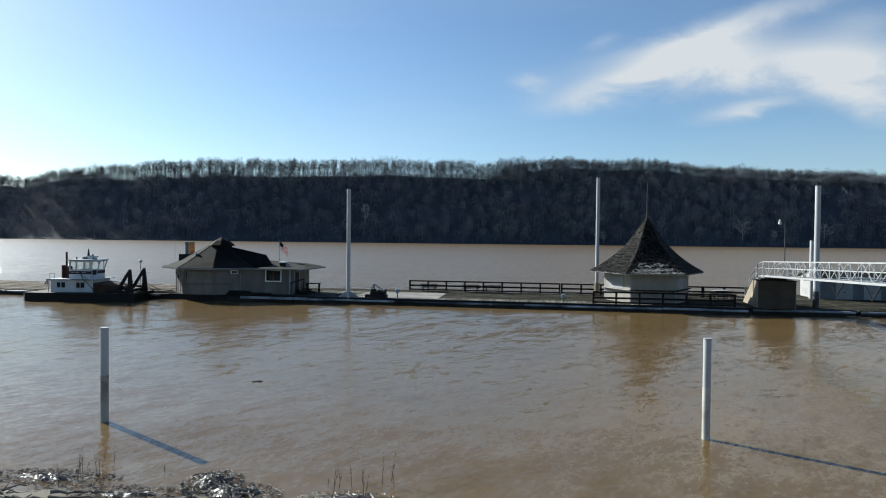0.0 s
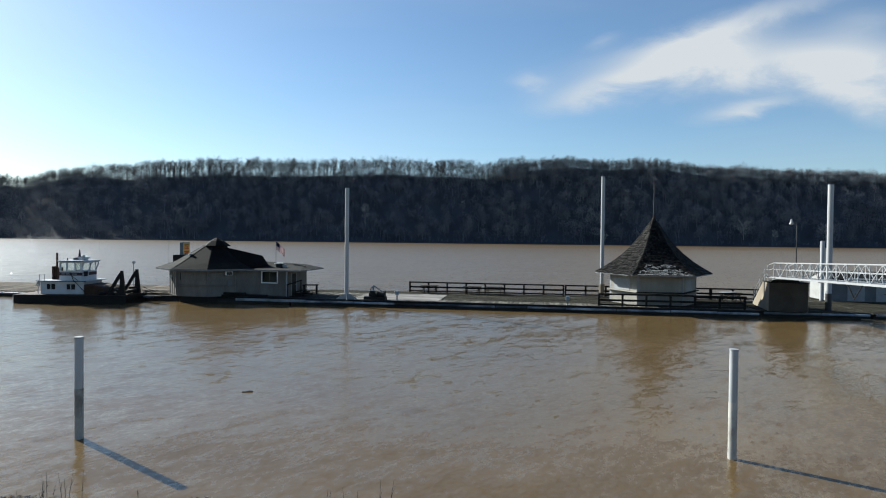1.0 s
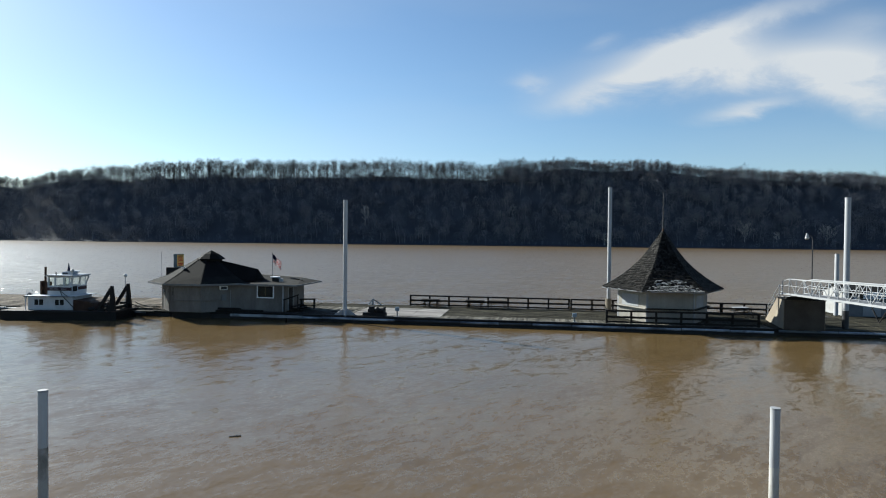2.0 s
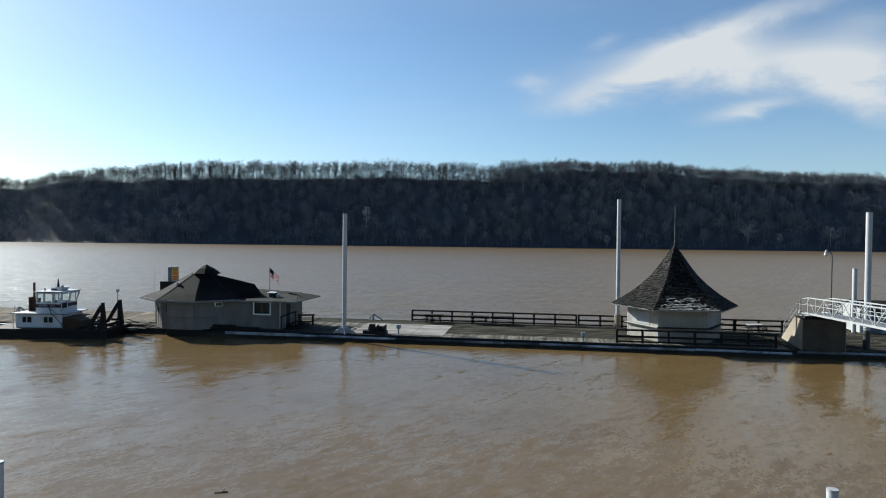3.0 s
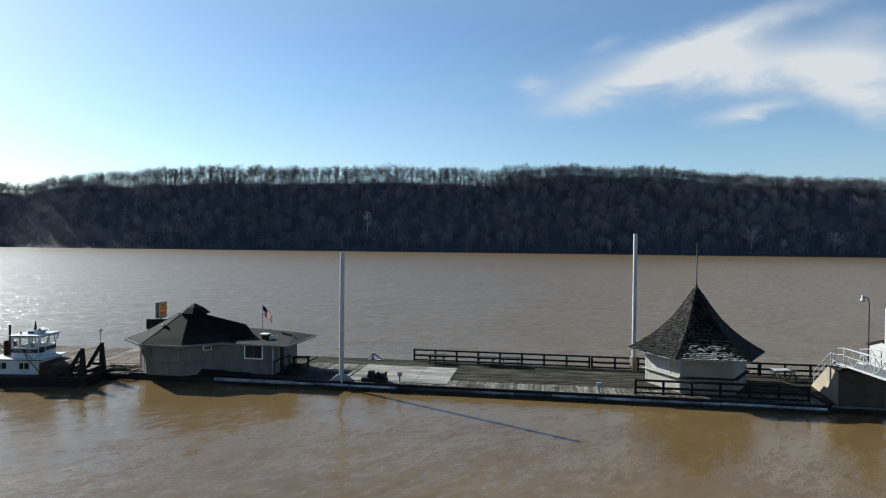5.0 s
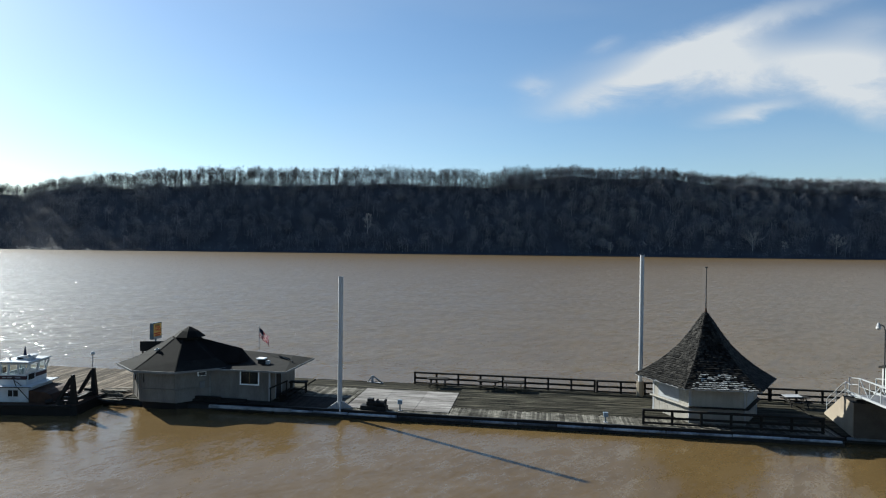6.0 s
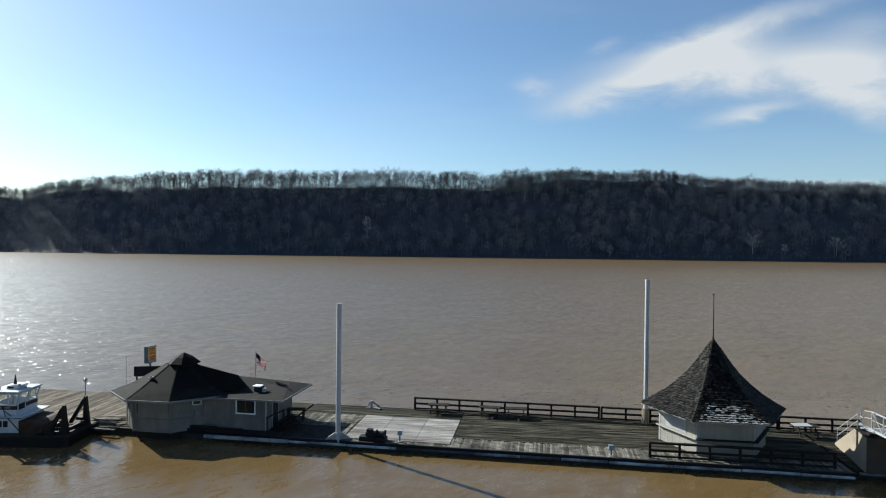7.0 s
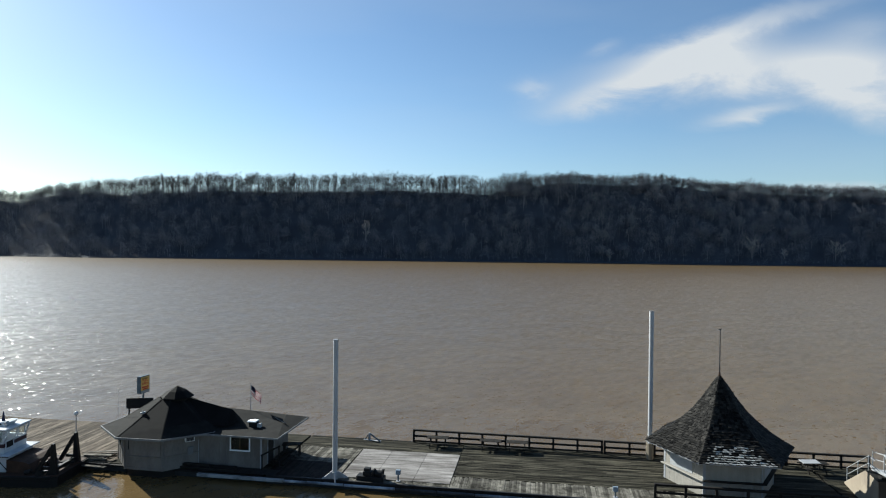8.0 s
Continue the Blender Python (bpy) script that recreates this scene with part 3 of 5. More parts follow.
steel_pile(14.8, 63.55, 12.3, 0.175, "tall galvanised steel pile behind the shingled kiosk")
gang_pile = steel_pile(31.85, 55.6, 10.9, 0.215, "tall thick galvanised steel pile beside the gangway")
# this pile is dark from below the water up to 1.95 m
part("lower_sleeve", rod((0, 0, -1.0), (0, 0, 1.95), 0.24, n=20), M_DARKSTEEL, gang_pile, "dark lower sleeve on the pile")
steel_pile(35.85, 64.4, 6.25, 0.19, "short thick galvanised steel pile behind the gangway")


# ---- floating dock ----
def plank_field(name, parent, u0, u1, v0, v1, along, width, material, z=DECK_Z, seed=1, gap=0.012, thick=0.05, cut=3.6, skew=0.0):
    """Boards side by side in one mesh, with gaps, butt joints and slightly uneven heights."""
    rng = random.Random(seed)
    verts, faces = [], []

    def board(a0, a1, b0, b1):
        dz = rng.uniform(-0.012, 0.012)
        n = len(verts)
        for zz in (z - thick, z + dz):
            for a, b in ((a0, b0), (a1, b0), (a1, b1), (a0, b1)):
                x, y = (a, b) if along == "u" else (b, a)
                verts.append((x + skew * (y - v0), y, zz))
        for q in ((4, 5, 6, 7), (0, 1, 5, 4), (1, 2, 6, 5), (2, 3, 7, 6), (3, 0, 4, 7)):
            faces.append(tuple(n + k for k in q))
    lo, hi, blo, bhi = (u0, u1, v0, v1) if along == "u" else (v0, v1, u0, u1)
    b = blo
    while b < bhi - 0.03:
        w = min(width * rng.uniform(0.94, 1.06), bhi - b)
        a = lo - rng.uniform(0, cut)
        while a < hi:
            e = a + cut * rng.uniform(0.8, 1.2)
            if min(e, hi) - max(a, lo) > 0.05:
                board(max(a, lo), min(e, hi) - gap, b, b + w - gap)
            a = e
        b += w
    ob = from_arrays(name, verts, faces, material, parent)
    return tagged(ob, kind="stuff")


def pontoon(u0, u1, v0, v1, label, ztop=DECK_Z):
    ob = thing("floating_dock", DOCK.copy(), label, "dock", "dock sections")
    part("float_hull", box(u0, u1, v0 + 0.12, v1 - 0.12, -0.6, ztop - 0.17, bev=0.03), M_FLOAT, ob)
    part("joist_frame", box(u0, u1, v0, v1, ztop - 0.168, ztop - 0.056), M_DARKWOOD, ob)
    return ob


def fender_run(ob, u0, u1, v, seed, z=0.33):
    rng = random.Random(seed)
    u = u0
    while u < u1 - 0.3:
        n = min(rng.uniform(2.6, 4.4), u1 - u)
        dv, dz = rng.uniform(-0.03, 0.03), rng.uniform(-0.02, 0.02)
        bm = rod((u + 0.04, v + dv, z + dz), (u + n - 0.04, v + dv + rng.uniform(-0.02, 0.02), z + dz), 0.10, n=10)
        part("fender_log", bm, M_FENDER, ob)
        u += n


main = pontoon(-14.2, 25.9, 0.0, 9.65, "weathered grey timber floating dock with pale plywood patch")
plank_field("deck_planking", main, -0.72, 25.9, 2.45, 9.6, "u", 0.19, M_DECK, seed=2)
plank_field("back_planking", main, -14.2, -0.74, 7.0, 9.6, "u", 0.19, M_DECK, seed=4)
part("sub_deck", box(-8.83, -0.74, 0.87, 6.98, DECK_Z - 0.05, DECK_Z - 0.012), M_DECK, main)
for u0, u1, v0, v1 in ((-8.78, -6.36, 0.95, 3.9), (-8.78, -6.36, 3.92, 6.93), (-6.34, -3.46, 0.95, 5.3), (-6.34, -3.46, 5.32, 6.93), (-3.44, -0.78, 0.95, 6.93)):
    part("plywood_sheet", box(u0, u1, v0, v1, DECK_Z - 0.01, DECK_Z + 0.02, bev=0.006), M_PLY, main)
fender_run(main, -14.0, 25.8, -0.02, 8)
part("edge_rail", box(-14.1, 25.9, 0.06, 0.24, DECK_Z - 0.05, DECK_Z + 0.05, bev=0.01), M_BLACK, main)

left = pontoon(-64.0, -14.4, 0.15, 9.65, "long tan timber floating dock carrying the dock house")
plank_field("deck_planking", left, -64.0, -27.0, 0.4, 9.6, "v", 0.21, M_DECKTAN, seed=9, skew=0.0)
plank_field("house_planking", left, -26.98, -14.4, 0.4, 9.6, "u", 0.21, M_DECK, seed=10)
fender_run(left, -63.5, -27.5, 0.02, 12)
fender_run(left, -19.0, -14.6, -0.02, 13)

right_dock = pontoon(26.1, 34.4, 0.9, 9.6, "dark timber floating dock carrying the gangway landing", 0.52)
plank_field("deck_planking", right_dock, 26.1, 34.4, 1.0, 9.55, "u", 0.24, M_DECK, z=0.52, seed=14)
fender_run(right_dock, 26.3, 34.3, 0.82, 15)
shed_dock = pontoon(34.6, 62.0, 0.9, 15.5, "dark timber floating dock carrying the white shed", 0.52)
plank_field("deck_planking", shed_dock, 34.6, 62.0, 1.0, 15.4, "u", 0.24, M_DECK, z=0.52, seed=16)
fender_run(shed_dock, 34.7, 61.5, 0.82, 17)


def plank_row(parent, u0, u1, v0, v1, width, seed, material=M_PLANK):
    """Short boards laid across the dock, each a piece of its own on a few shared meshes."""
    rng = random.Random(seed)
    kinds = [mesh_of("plank", box(-width / 2 + 0.007, width / 2 - 0.007, 0, v1 - v0 + d, -0.05, 0, bev=0.005), material) for d in (0.0, -0.05, -0.11, 0.03)]
    u = u0 + width / 2
    while u < u1 - width * 0.4:
        ob = new("plank", kinds[rng.randrange(4)])
        ob.parent = parent
        ob.matrix_basis = pose(u, v0, DECK_Z + rng.uniform(-0.012, 0.012), rng.uniform(-0.1, 0.1), 0, rng.uniform(-0.6, 0.6))
        u += width


plank_row(main, -0.72, 25.9, 0.26, 2.42, 0.165, 3)
plank_row(main, -8.83, -0.76, 0.26, 0.85, 0.165, 6)
# this row is darkened where the house's shadow lies on the deck
plank_row(main, -14.2, -9.6, 0.26, 3.6, 0.165, 5, M_SHADEPLANK)
plank_row(main, -9.58, -8.87, 0.26, 3.6, 0.165, 11)
plank_row(main, -14.2, -8.87, 3.63, 6.97, 0.165, 7)


# ---- dock railings ----
def railing(u0, u1, v, step, label, first=0.0, height=1.03, mids=(0.55,)):
    ob = thing("dock_railing", on_dock(u0, v), label, "railing", "dock railings")
    n = u1 - u0
    x = first
    while x <= n + 0.05:
        part("post", box(x - 0.085, x + 0.085, -0.05, 0.06, -0.05, height - 0.075, bev=0.008), M_DARKWOOD, ob)
        x += step
    part("top_rail", box(-0.07, n + 0.07, -0.11, 0.11, height - 0.075, height + 0.06, bev=0.01), M_DARKWOOD, ob)
    for z in mids:
        part("mid_rail", box(-0.05, n + 0.05, -0.085, -0.05, z - 0.085, z + 0.085, bev=0.006), M_DARKWOOD, ob)
    part("kick_board", box(-0.05, n + 0.05, -0.085, -0.05, 0.06, 0.2, bev=0.006), M_DARKWOOD, ob)
    return ob


railing(-5.1, 10.55, 9.45, 1.955, "dark timber railing along the far edge of the dock")
railing(10.75, 24.4, 9.40, 1.95, "dark timber railing along the far edge behind the kiosk")
railing(24.5, 30.4, 9.35, 1.95, "dark timber railing along the far edge beside the gangway")
railing(13.15, 24.9, 0.85, 1.95, "dark timber railing in front of the shingled kiosk", mids=(0.52,))


# ---- the shingled kiosk ----
def hexa(r, z, turn=181.0, n=6):
    return [Vector((r * math.cos(radians(turn + 360 / n * i)), r * math.sin(radians(turn + 360 / n * i)), z)) for i in range(n)]


def hip_strip(line, half, high):
    """A bent capping that follows a hip from the eave to the peak."""
    rings = []
    for p in line:
        out = Vector((p.x, p.y, 0)).normalized()
        across = Vector((-out.y, out.x, 0)) * half
        rings.append([p - across, p - across * 0.8 + Vector((0, 0, high * 0.6)), p + Vector((0, 0, high)), p + across * 0.8 + Vector((0, 0, high * 0.6)), p + across])
    return sheet(rings)


KIOSK_PROFILE = ((5.1, 0.0), (4.35, 0.42), (3.5, 0.98), (2.66, 1.66), (1.86, 2.45), (1.16, 3.35), (0.55, 4.25), (0.10, 4.86))


def build_kiosk():
    ob = thing("kiosk", on_dock(18.3, 5.1), "six-sided cream kiosk with a steep flared cedar-shingle roof", "kiosk")
    R, eave = 3.72, 2.70
    wall = hexa(R, 0)
    # upright boards on each side, with trim on the corners and a counter ledge
    for i in range(6):
        a, b = wall[i], wall[(i + 1) % 6]
        d = (b - a)
        n = Vector((d.y, -d.x, 0)).normalized()
        ang = math.degrees(math.atan2(d.y, d.x))
        L = d.length
        side = part("side_wall", box(0, L, 0.02, 0.12, -0.04, eave), M_GAZWALL, ob, m=pose(a.x, a.y, 0, 0, 0, ang))
        k = 22
        for j in range(k):
            w = L / k
            part("board", box(j * w + 0.008, (j + 1) * w - 0.008, -0.015, 0.018, -0.02, eave - 0.02), M_GAZWALL, side)
        part("counter_ledge", box(-0.12, L + 0.12, -0.30, -0.016, 1.12, 1.20, bev=0.012), M_GAZWALL if i == 0 else M_DARKWOOD, side, "cream counter ledge" if i == 0 else "dark counter ledge")
        if i in (0, 2):
            part("serving_hatch", box(L * 0.15, L * 0.72, -0.035, -0.017, 1.22, 2.2), M_GREYTRIM, side, "closed grey serving hatch")
        part("corner_trim", box(-0.08, 0.10, -0.03, 0.05, -0.03, eave - 0.01, bev=0.008), M_GREYTRIM, side)
    prof = [(r, z + eave) for r, z in KIOSK_PROFILE]
    rings = [hexa(r, z) for r, z in prof]
    part("roof_deck", sheet(rings), M_DARKWOOD, ob)
    bm = sheet([hexa(4.98, eave - 0.05), hexa(3.6, eave - 0.02)])
    part("soffit", bm, M_GREYTRIM, ob)
    bm = sheet([hexa(5.02, eave - 0.10), hexa(5.09, eave - 0.10), hexa(5.12, eave + 0.03), hexa(5.05, eave + 0.03), hexa(5.02, eave - 0.10)])
    part("fascia", bm, M_GREYTRIM, ob, "pale grey fascia board")
    # shingles, course by course
    rng = random.Random(31)
    verts, faces = [], []
    fine = []
    for (r0, z0), (r1, z1) in zip(prof, prof[1:]):
        n = max(2, round(math.hypot(r1 - r0, z1 - z0) / 0.205))
        fine += [(r0 + (r1 - r0) * i / n, z0 + (z1 - z0) * i / n) for i in range(n)]
    fine.append(prof[-1])
    pale_v, pale_f = [], []
    for course, ((r0, z0), (r1, z1)) in enumerate(zip(fine, fine[1:])):
        lo, hi = hexa(r0, z0), hexa(r1, z1)
        for i in range(6):
            a, b, c, d = lo[i], lo[(i + 1) % 6], hi[(i + 1) % 6], hi[i]
            L = (b - a).length
            up = ((c + d) / 2 - (a + b) / 2).normalized()
            out = (b - a).normalized().cross(up)
            k = max(1, round(L / 0.21))
            cuts = [0.0] + sorted((j + rng.uniform(-0.22, 0.22)) / k for j in range(1, k)) + [1.0]
            for s, e in zip(cuts, cuts[1:]):
                gap = 0.012 / max(L, 0.05)
                s2, e2 = s + gap * 0.5, e - gap * 0.5
                lift = rng.uniform(0.045, 0.10)
                drop = rng.uniform(0.0, 0.07)
                p = [a.lerp(b, s2) - up * drop, a.lerp(b, e2) - up * drop, d.lerp(c, e2) + up * 0.03, d.lerp(c, s2) + up * 0.03]
                vv, ff = verts, faces
                # pale strips paint grazing sunlight on the butts at the front slope's flared foot
                if i == 1 and course < 8 and 0.05 + 0.012 * course < s < 0.95 - 0.03 * course and rng.random() < 0.9 - 0.04 * course:
                    n, k2 = len(pale_v), rng.uniform(0.25, 0.55)
                    q = [p[0] + (p[1] - p[0]) * rng.uniform(0, 0.1), p[1]]
                    q += [p[1].lerp(p[2], k2 * rng.uniform(0.7, 1.1)), p[0].lerp(p[3], k2)]
                    l2 = lift + 0.012
                    pale_v += [tuple(q[0] + out * l2), tuple(q[1] + out * l2), tuple(q[2] + out * (l2 - 0.02 * k2)), tuple(q[3] + out * (l2 - 0.02 * k2)), tuple(q[0]), tuple(q[1])]
                    pale_f += [(n, n + 1, n + 2, n + 3), (n + 4, n + 5, n + 1, n)]
                n = len(vv)
                vv += [tuple(q + out * 0.006) for q in p]
                vv += [tuple(p[0] + out * lift), tuple(p[1] + out * lift), tuple(p[2] + out * 0.012), tuple(p[3] + out * 0.012)]
                for q in ((4, 5, 6, 7), (0, 1, 5, 4), (1, 2, 6, 5), (3, 0, 4, 7)):
                    ff.append(tuple(n + t for t in q))
    tagged(from_arrays("shingling", verts, faces, M_SHINGLE, ob), kind="stuff")
    tagged(from_arrays("bleached_shingling", pale_v, pale_f, M_SHINGLESUN, ob), "pale strips painting sunlight on shingle butts at the flared foot of the roof", kind="stuff")
    # ridge caps down each hip
    for i in range(6):
        part("hip_cap", hip_strip([hexa(r, z)[i] for r, z in prof], 0.085, 0.07), M_SHINGLE, ob)
    top = prof[-1][1]
    part("finial_base", rod((0, 0, top - 0.15), (0, 0, top + 0.35), 0.12, n=10, r2=0.06), M_RUST, ob)
    part("finial_rod", rod((0, 0, top + 0.3), (0, 0, 11.0), 0.055, n=8, r2=0.035), M_DARKSTEEL, ob, "thin dark metal rod")
    part("finial_tip", rod((-0.11, 0, 10.97), (0.11, 0, 11.03), 0.035, n=6), M_DARKSTEEL, ob)


build_kiosk()


# ---- the dock house ----
def octa(r, z, turn=202.5):
    return hexa(r, z, turn, 8)


def panel_wall(name, parent, a, b, h, material, thick=0.12, z0=0.0):
    """A wall from a to b; its own x runs along it and its outside is at y = 0."""
    d = b - a
    return part(name, box(0, d.length, 0.0, thick, z0, h), material, parent, m=pose(a.x, a.y, 0, 0, 0, math.degrees(math.atan2(d.y, d.x)))), d.length


def window_unit(parent, x0, x1, z0, z1, y=0.0, mullion=True):
    w = part("window", box(x0 + 0.02, x1 - 0.02, y - 0.012, y - 0.004, z0 + 0.02, z1 - 0.02), M_DARKIN, parent)
    f = 0.085
    bm = box(x0 - f, x1 + f, y - 0.06, y - 0.0, z1, z1 + f)
    box(x0 - f, x1 + f, y - 0.08, y - 0.0, z0 - f, z0, bm)
    box(x0 - f, x0, y - 0.06, y - 0.0, z0, z1, bm)
    box(x1, x1 + f, y - 0.06, y - 0.0, z0, z1, bm)
    part("window_frame", bm, M_BRIGHTWHITE, w, "white window frame")
    mid = (x0 + x1) / 2
    if mullion:
        part("mullion", box(mid - 0.03, mid + 0.03, y - 0.05, y - 0.014, z0, z1), M_BRONZE, w)
    part("pane", box(x0 + 0.01, mid - 0.035, y - 0.034, y - 0.028, z0, z1), M_GLASS, w)
    part("pane", box(mid + 0.035, x1 - 0.01, y - 0.034, y - 0.028, z0, z1), M_GLASS, w)
    return w


M_BRIGHTWHITE = mat("fresh_white_trim", (0.72, 0.72, 0.71), (0.80, 0.80, 0.79), 0.5, 2, 12, 0.05)
M_BRONZE = mat("bronze_anodised", (0.063, 0.047, 0.024), (0.106, 0.079, 0.042), 0.5, 3, 12, 0)


def build_house():
    ob = thing("dock_house", on_dock(-23.3, 3.46), "grey-beige octagonal dock house with dark roof and square side wing", "house")
    R, E = 3.95, 2.52

    def oct_at(r, z):
        """Ring of the octagon, whose middle lies a little off the thing's own."""
        k = (1.08, 0.97, 0.95, 1.02, 1.0, 0.97, 0.98, 1.03) if r > 4.5 else (1,) * 8
        return [Vector((p.x * f - 0.15, p.y * f - 0.36, p.z)) for p, f in zip(octa(r, z), k)]
    wall = oct_at(R, 0)
    part("float_base", prism([(p.x, p.y) for p in oct_at(R - 0.25, 0)], "z", -1.1, -0.02), M_HULL, ob)
    for i in range(8):
        a, b = wall[i], wall[(i + 1) % 8]
        w, L = panel_wall("wall_panel", ob, a, b, E, M_SIDING)
        part("corner_board", box(-0.07, 0.07, -0.035, 0.03, 0, E - 0.03), M_SIDING, w)
        if i == 0:
            # double doors with battens on the upstream side
            for x in (0.3, 1.05, 1.8, 2.55):
                part("batten", box(x, x + 0.09, -0.03, -0.001, 0.1, 2.2), M_SIDING, w)
            part("latch", box(1.1, 1.2, -0.08, -0.031, 1.3, 1.7), M_BLACK, w, "black latch")
            part("switch_box", box(0.6, 0.85, -0.1, -0.001, 1.45, 1.85, bev=0.01), M_GREYTRIM, w)
        if i == 1:
            part("shutter", box(0.22, L - 0.12, -0.045, -0.001, 1.08, 2.25, bev=0.008), M_SIDING, w, "closed top-hinged shutter panel")
            part("shutter_ledge", box(0.15, L - 0.05, -0.09, -0.001, 0.98, 1.06, bev=0.01), M_SIDING, w)
            part("hinge", box(0.3, 0.36, -0.07, -0.046, 1.5, 2.2), M_BLACK, w)
            part("skirt_board", box(0.05, L - 0.05, -0.03, -0.001, 0.02, 0.2), M_SIDING, w)
        if i == 2:
            ac = part("air_conditioner", box(1.55, 2.2, -0.30, -0.001, 1.95, 2.30, bev=0.02), M_BRIGHTWHITE, w, "white window air conditioner")
            part("grille_recess", box(1.61, 2.14, -0.312, -0.301, 2.0, 2.25), M_BLACK, ac)
            for k in range(3):
                z = 2.04 + k * 0.07
                part("louvre", box(1.62, 2.13, -0.325, -0.313, z, z + 0.02), M_FASCIA, ac)
            part("shutter", box(0.15, 1.4, -0.045, -0.001, 1.08, 2.25, bev=0.008), M_SIDING, w, "closed top-hinged shutter panel")
            part("ledge", box(0.1, L - 0.1, -0.09, -0.001, 0.98, 1.06, bev=0.01), M_SIDING, w)
            part("meter_box", box(1.75, 2.15, -0.14, -0.001, 0.95, 1.5, bev=0.02), M_FASCIA, w)
            part("conduit", rod((2.55, -0.04, 0.05), (2.55, -0.04, 1.9), 0.025), M_GREYTRIM, w)
    # wing walls
    x0, x1, y0, y1 = 2.9, 8.25, -2.16, 2.70
    front, L = panel_wall("wing_wall", ob, Vector((x0, y0, 0)), Vector((x1, y0, 0)), E - 0.02, M_SIDING)
    window_unit(front, 5.8 - x0, 7.25 - x0, 1.32, 2.32)
    for x in (1.9, 2.4, 4.95):
        part("seam_batten", box(x, x + 0.05, -0.015, -0.001, 0.02, E - 0.04), M_SIDING, front)
    part("corner_board", box(L - 0.12, L + 0.02, -0.03, -0.001, 0, E - 0.04), M_GREYTRIM, front)
    side = part("wing_wall", box(x1 - 0.12, x1, y0 + 0.122, y1 - 0.122, 0, E - 0.02), M_SIDING, ob)
    back, L2 = panel_wall("wing_wall", ob, Vector((x1, y1, 0)), Vector((x0, y1, 0)), E - 0.02, M_SIDING)
    for y in (y0 + 0.95, y0 + 2.05):
        part("door_jamb", box(x1 + 0.002, x1 + 0.04, y, y + 0.1, 0, 2.15), M_GREYTRIM, side)
    door = part("side_door", box(x1 + 0.002, x1 + 0.03, y0 + 1.06, y0 + 2.04, 0.02, 2.08, bev=0.01), M_BLACK, side, "open dark doorway")
    part("door_knob", rod((x1 + 0.031, y0 + 1.9, 1.0), (x1 + 0.08, y0 + 1.9, 1.0), 0.03), M_GREYTRIM, door)
    # main roof: eight slopes with a shallow break, lantern on top
    prof = ((4.8, E), (3.5, E + 0.60), (1.02, 4.58))
    part("lower_roof", sheet([oct_at(r, z) for r, z in prof[:2]]), M_ROOF, ob)
    mid, peak = oct_at(*prof[1]), oct_at(*prof[2])
    for i in range(8):
        j = (i + 1) % 8
        bm = sheet([[mid[i], mid[j]], [peak[i], peak[j]]], close=False)
        # front and right slopes get a near-black colour for their shade
        part("roof_slope", bm, M_ROOFSHADE if i in (1, 2, 3) else M_ROOF, ob, "roof slope with its shade put into a near-black colour" if i in (1, 2, 3) else "")
    bm = sheet([oct_at(4.74, E - 0.13), oct_at(4.83, E - 0.13), oct_at(4.85, E + 0.03), oct_at(4.74, E + 0.02), oct_at(4.74, E - 0.13)])
    part("fascia", bm, M_FASCIA, ob, "pale weathered fascia board")
    part("soffit", sheet([oct_at(4.74, E - 0.05), oct_at(3.85, E - 0.04)]), M_GREYTRIM, ob)
    for i in range(8):
        part("hip_cap", hip_strip([oct_at(r, z)[i] for r, z in prof], 0.08, 0.015), M_ROOF, ob)
    def lant_at(r, z):
        return [p + Vector((0.38, 0, 0)) for p in oct_at(r, z)]
    lant = part("lantern", sheet([lant_at(0.98, 4.4), lant_at(0.98, 4.82)]), M_DARKWOOD, ob)
    # lantern roof wears the shade-darkened roofing too
    part("lantern_roof", sheet([lant_at(1.26, 4.60), lant_at(1.25, 4.67), lant_at(0.70, 5.10), lant_at(0.03, 5.44)]), M_ROOFSHADE, lant)
    part("lantern_eave", sheet([lant_at(1.26, 4.60), lant_at(0.95, 4.62)]), M_GREYTRIM, lant)
    part("roof_vent_pipe", rod((-1.2, -2.6, 3.2), (-1.2, -2.6, 3.95), 0.045), M_GREYTRIM, ob)
    part("roof_bracket", rod((-1.4, -2.62, 3.78), (-1.0, -2.58, 3.88), 0.06), M_GREYTRIM, ob, "pale pipe fitting on the roof")
    part("guy_strap", beam((-1.1, -2.8, 3.25), (-0.75, -3.15, 3.08), 0.07, 0.03), M_BLACK, ob)
    # wing roof: a low hip, and a raised saddle running into the main roof
    ex0, ex1, ey0, ey1 = 2.6, 9.68, -2.62, 3.15
    r0, r1 = Vector((1.5, 2.35, 3.22)), Vector((8.3, 2.2, 2.86))
    A, B, C, D = (Vector((ex0, ey0, E - 0.02)), Vector((ex1, ey0, E - 0.02)), Vector((ex1 + 0.15, ey1, E - 0.02)), Vector((ex0, ey1, E - 0.02)))
    bm = bmesh.new()
    vs = [bm.verts.new(p) for p in (A, B, C, D, r0, r1)]
    for f in ((0, 1, 5, 4), (1, 2, 5), (2, 3, 4, 5)):
        bm.faces.new([vs[k] for k in f])
    bmesh.ops.recalc_face_normals(bm, faces=bm.faces)
    part("wing_roof", bm, M_ROOF, ob)
    bm = beam(A + Vector((0.6, -0.01, -0.05)), B + Vector((0.02, -0.01, -0.05)), 0.04, 0.13)
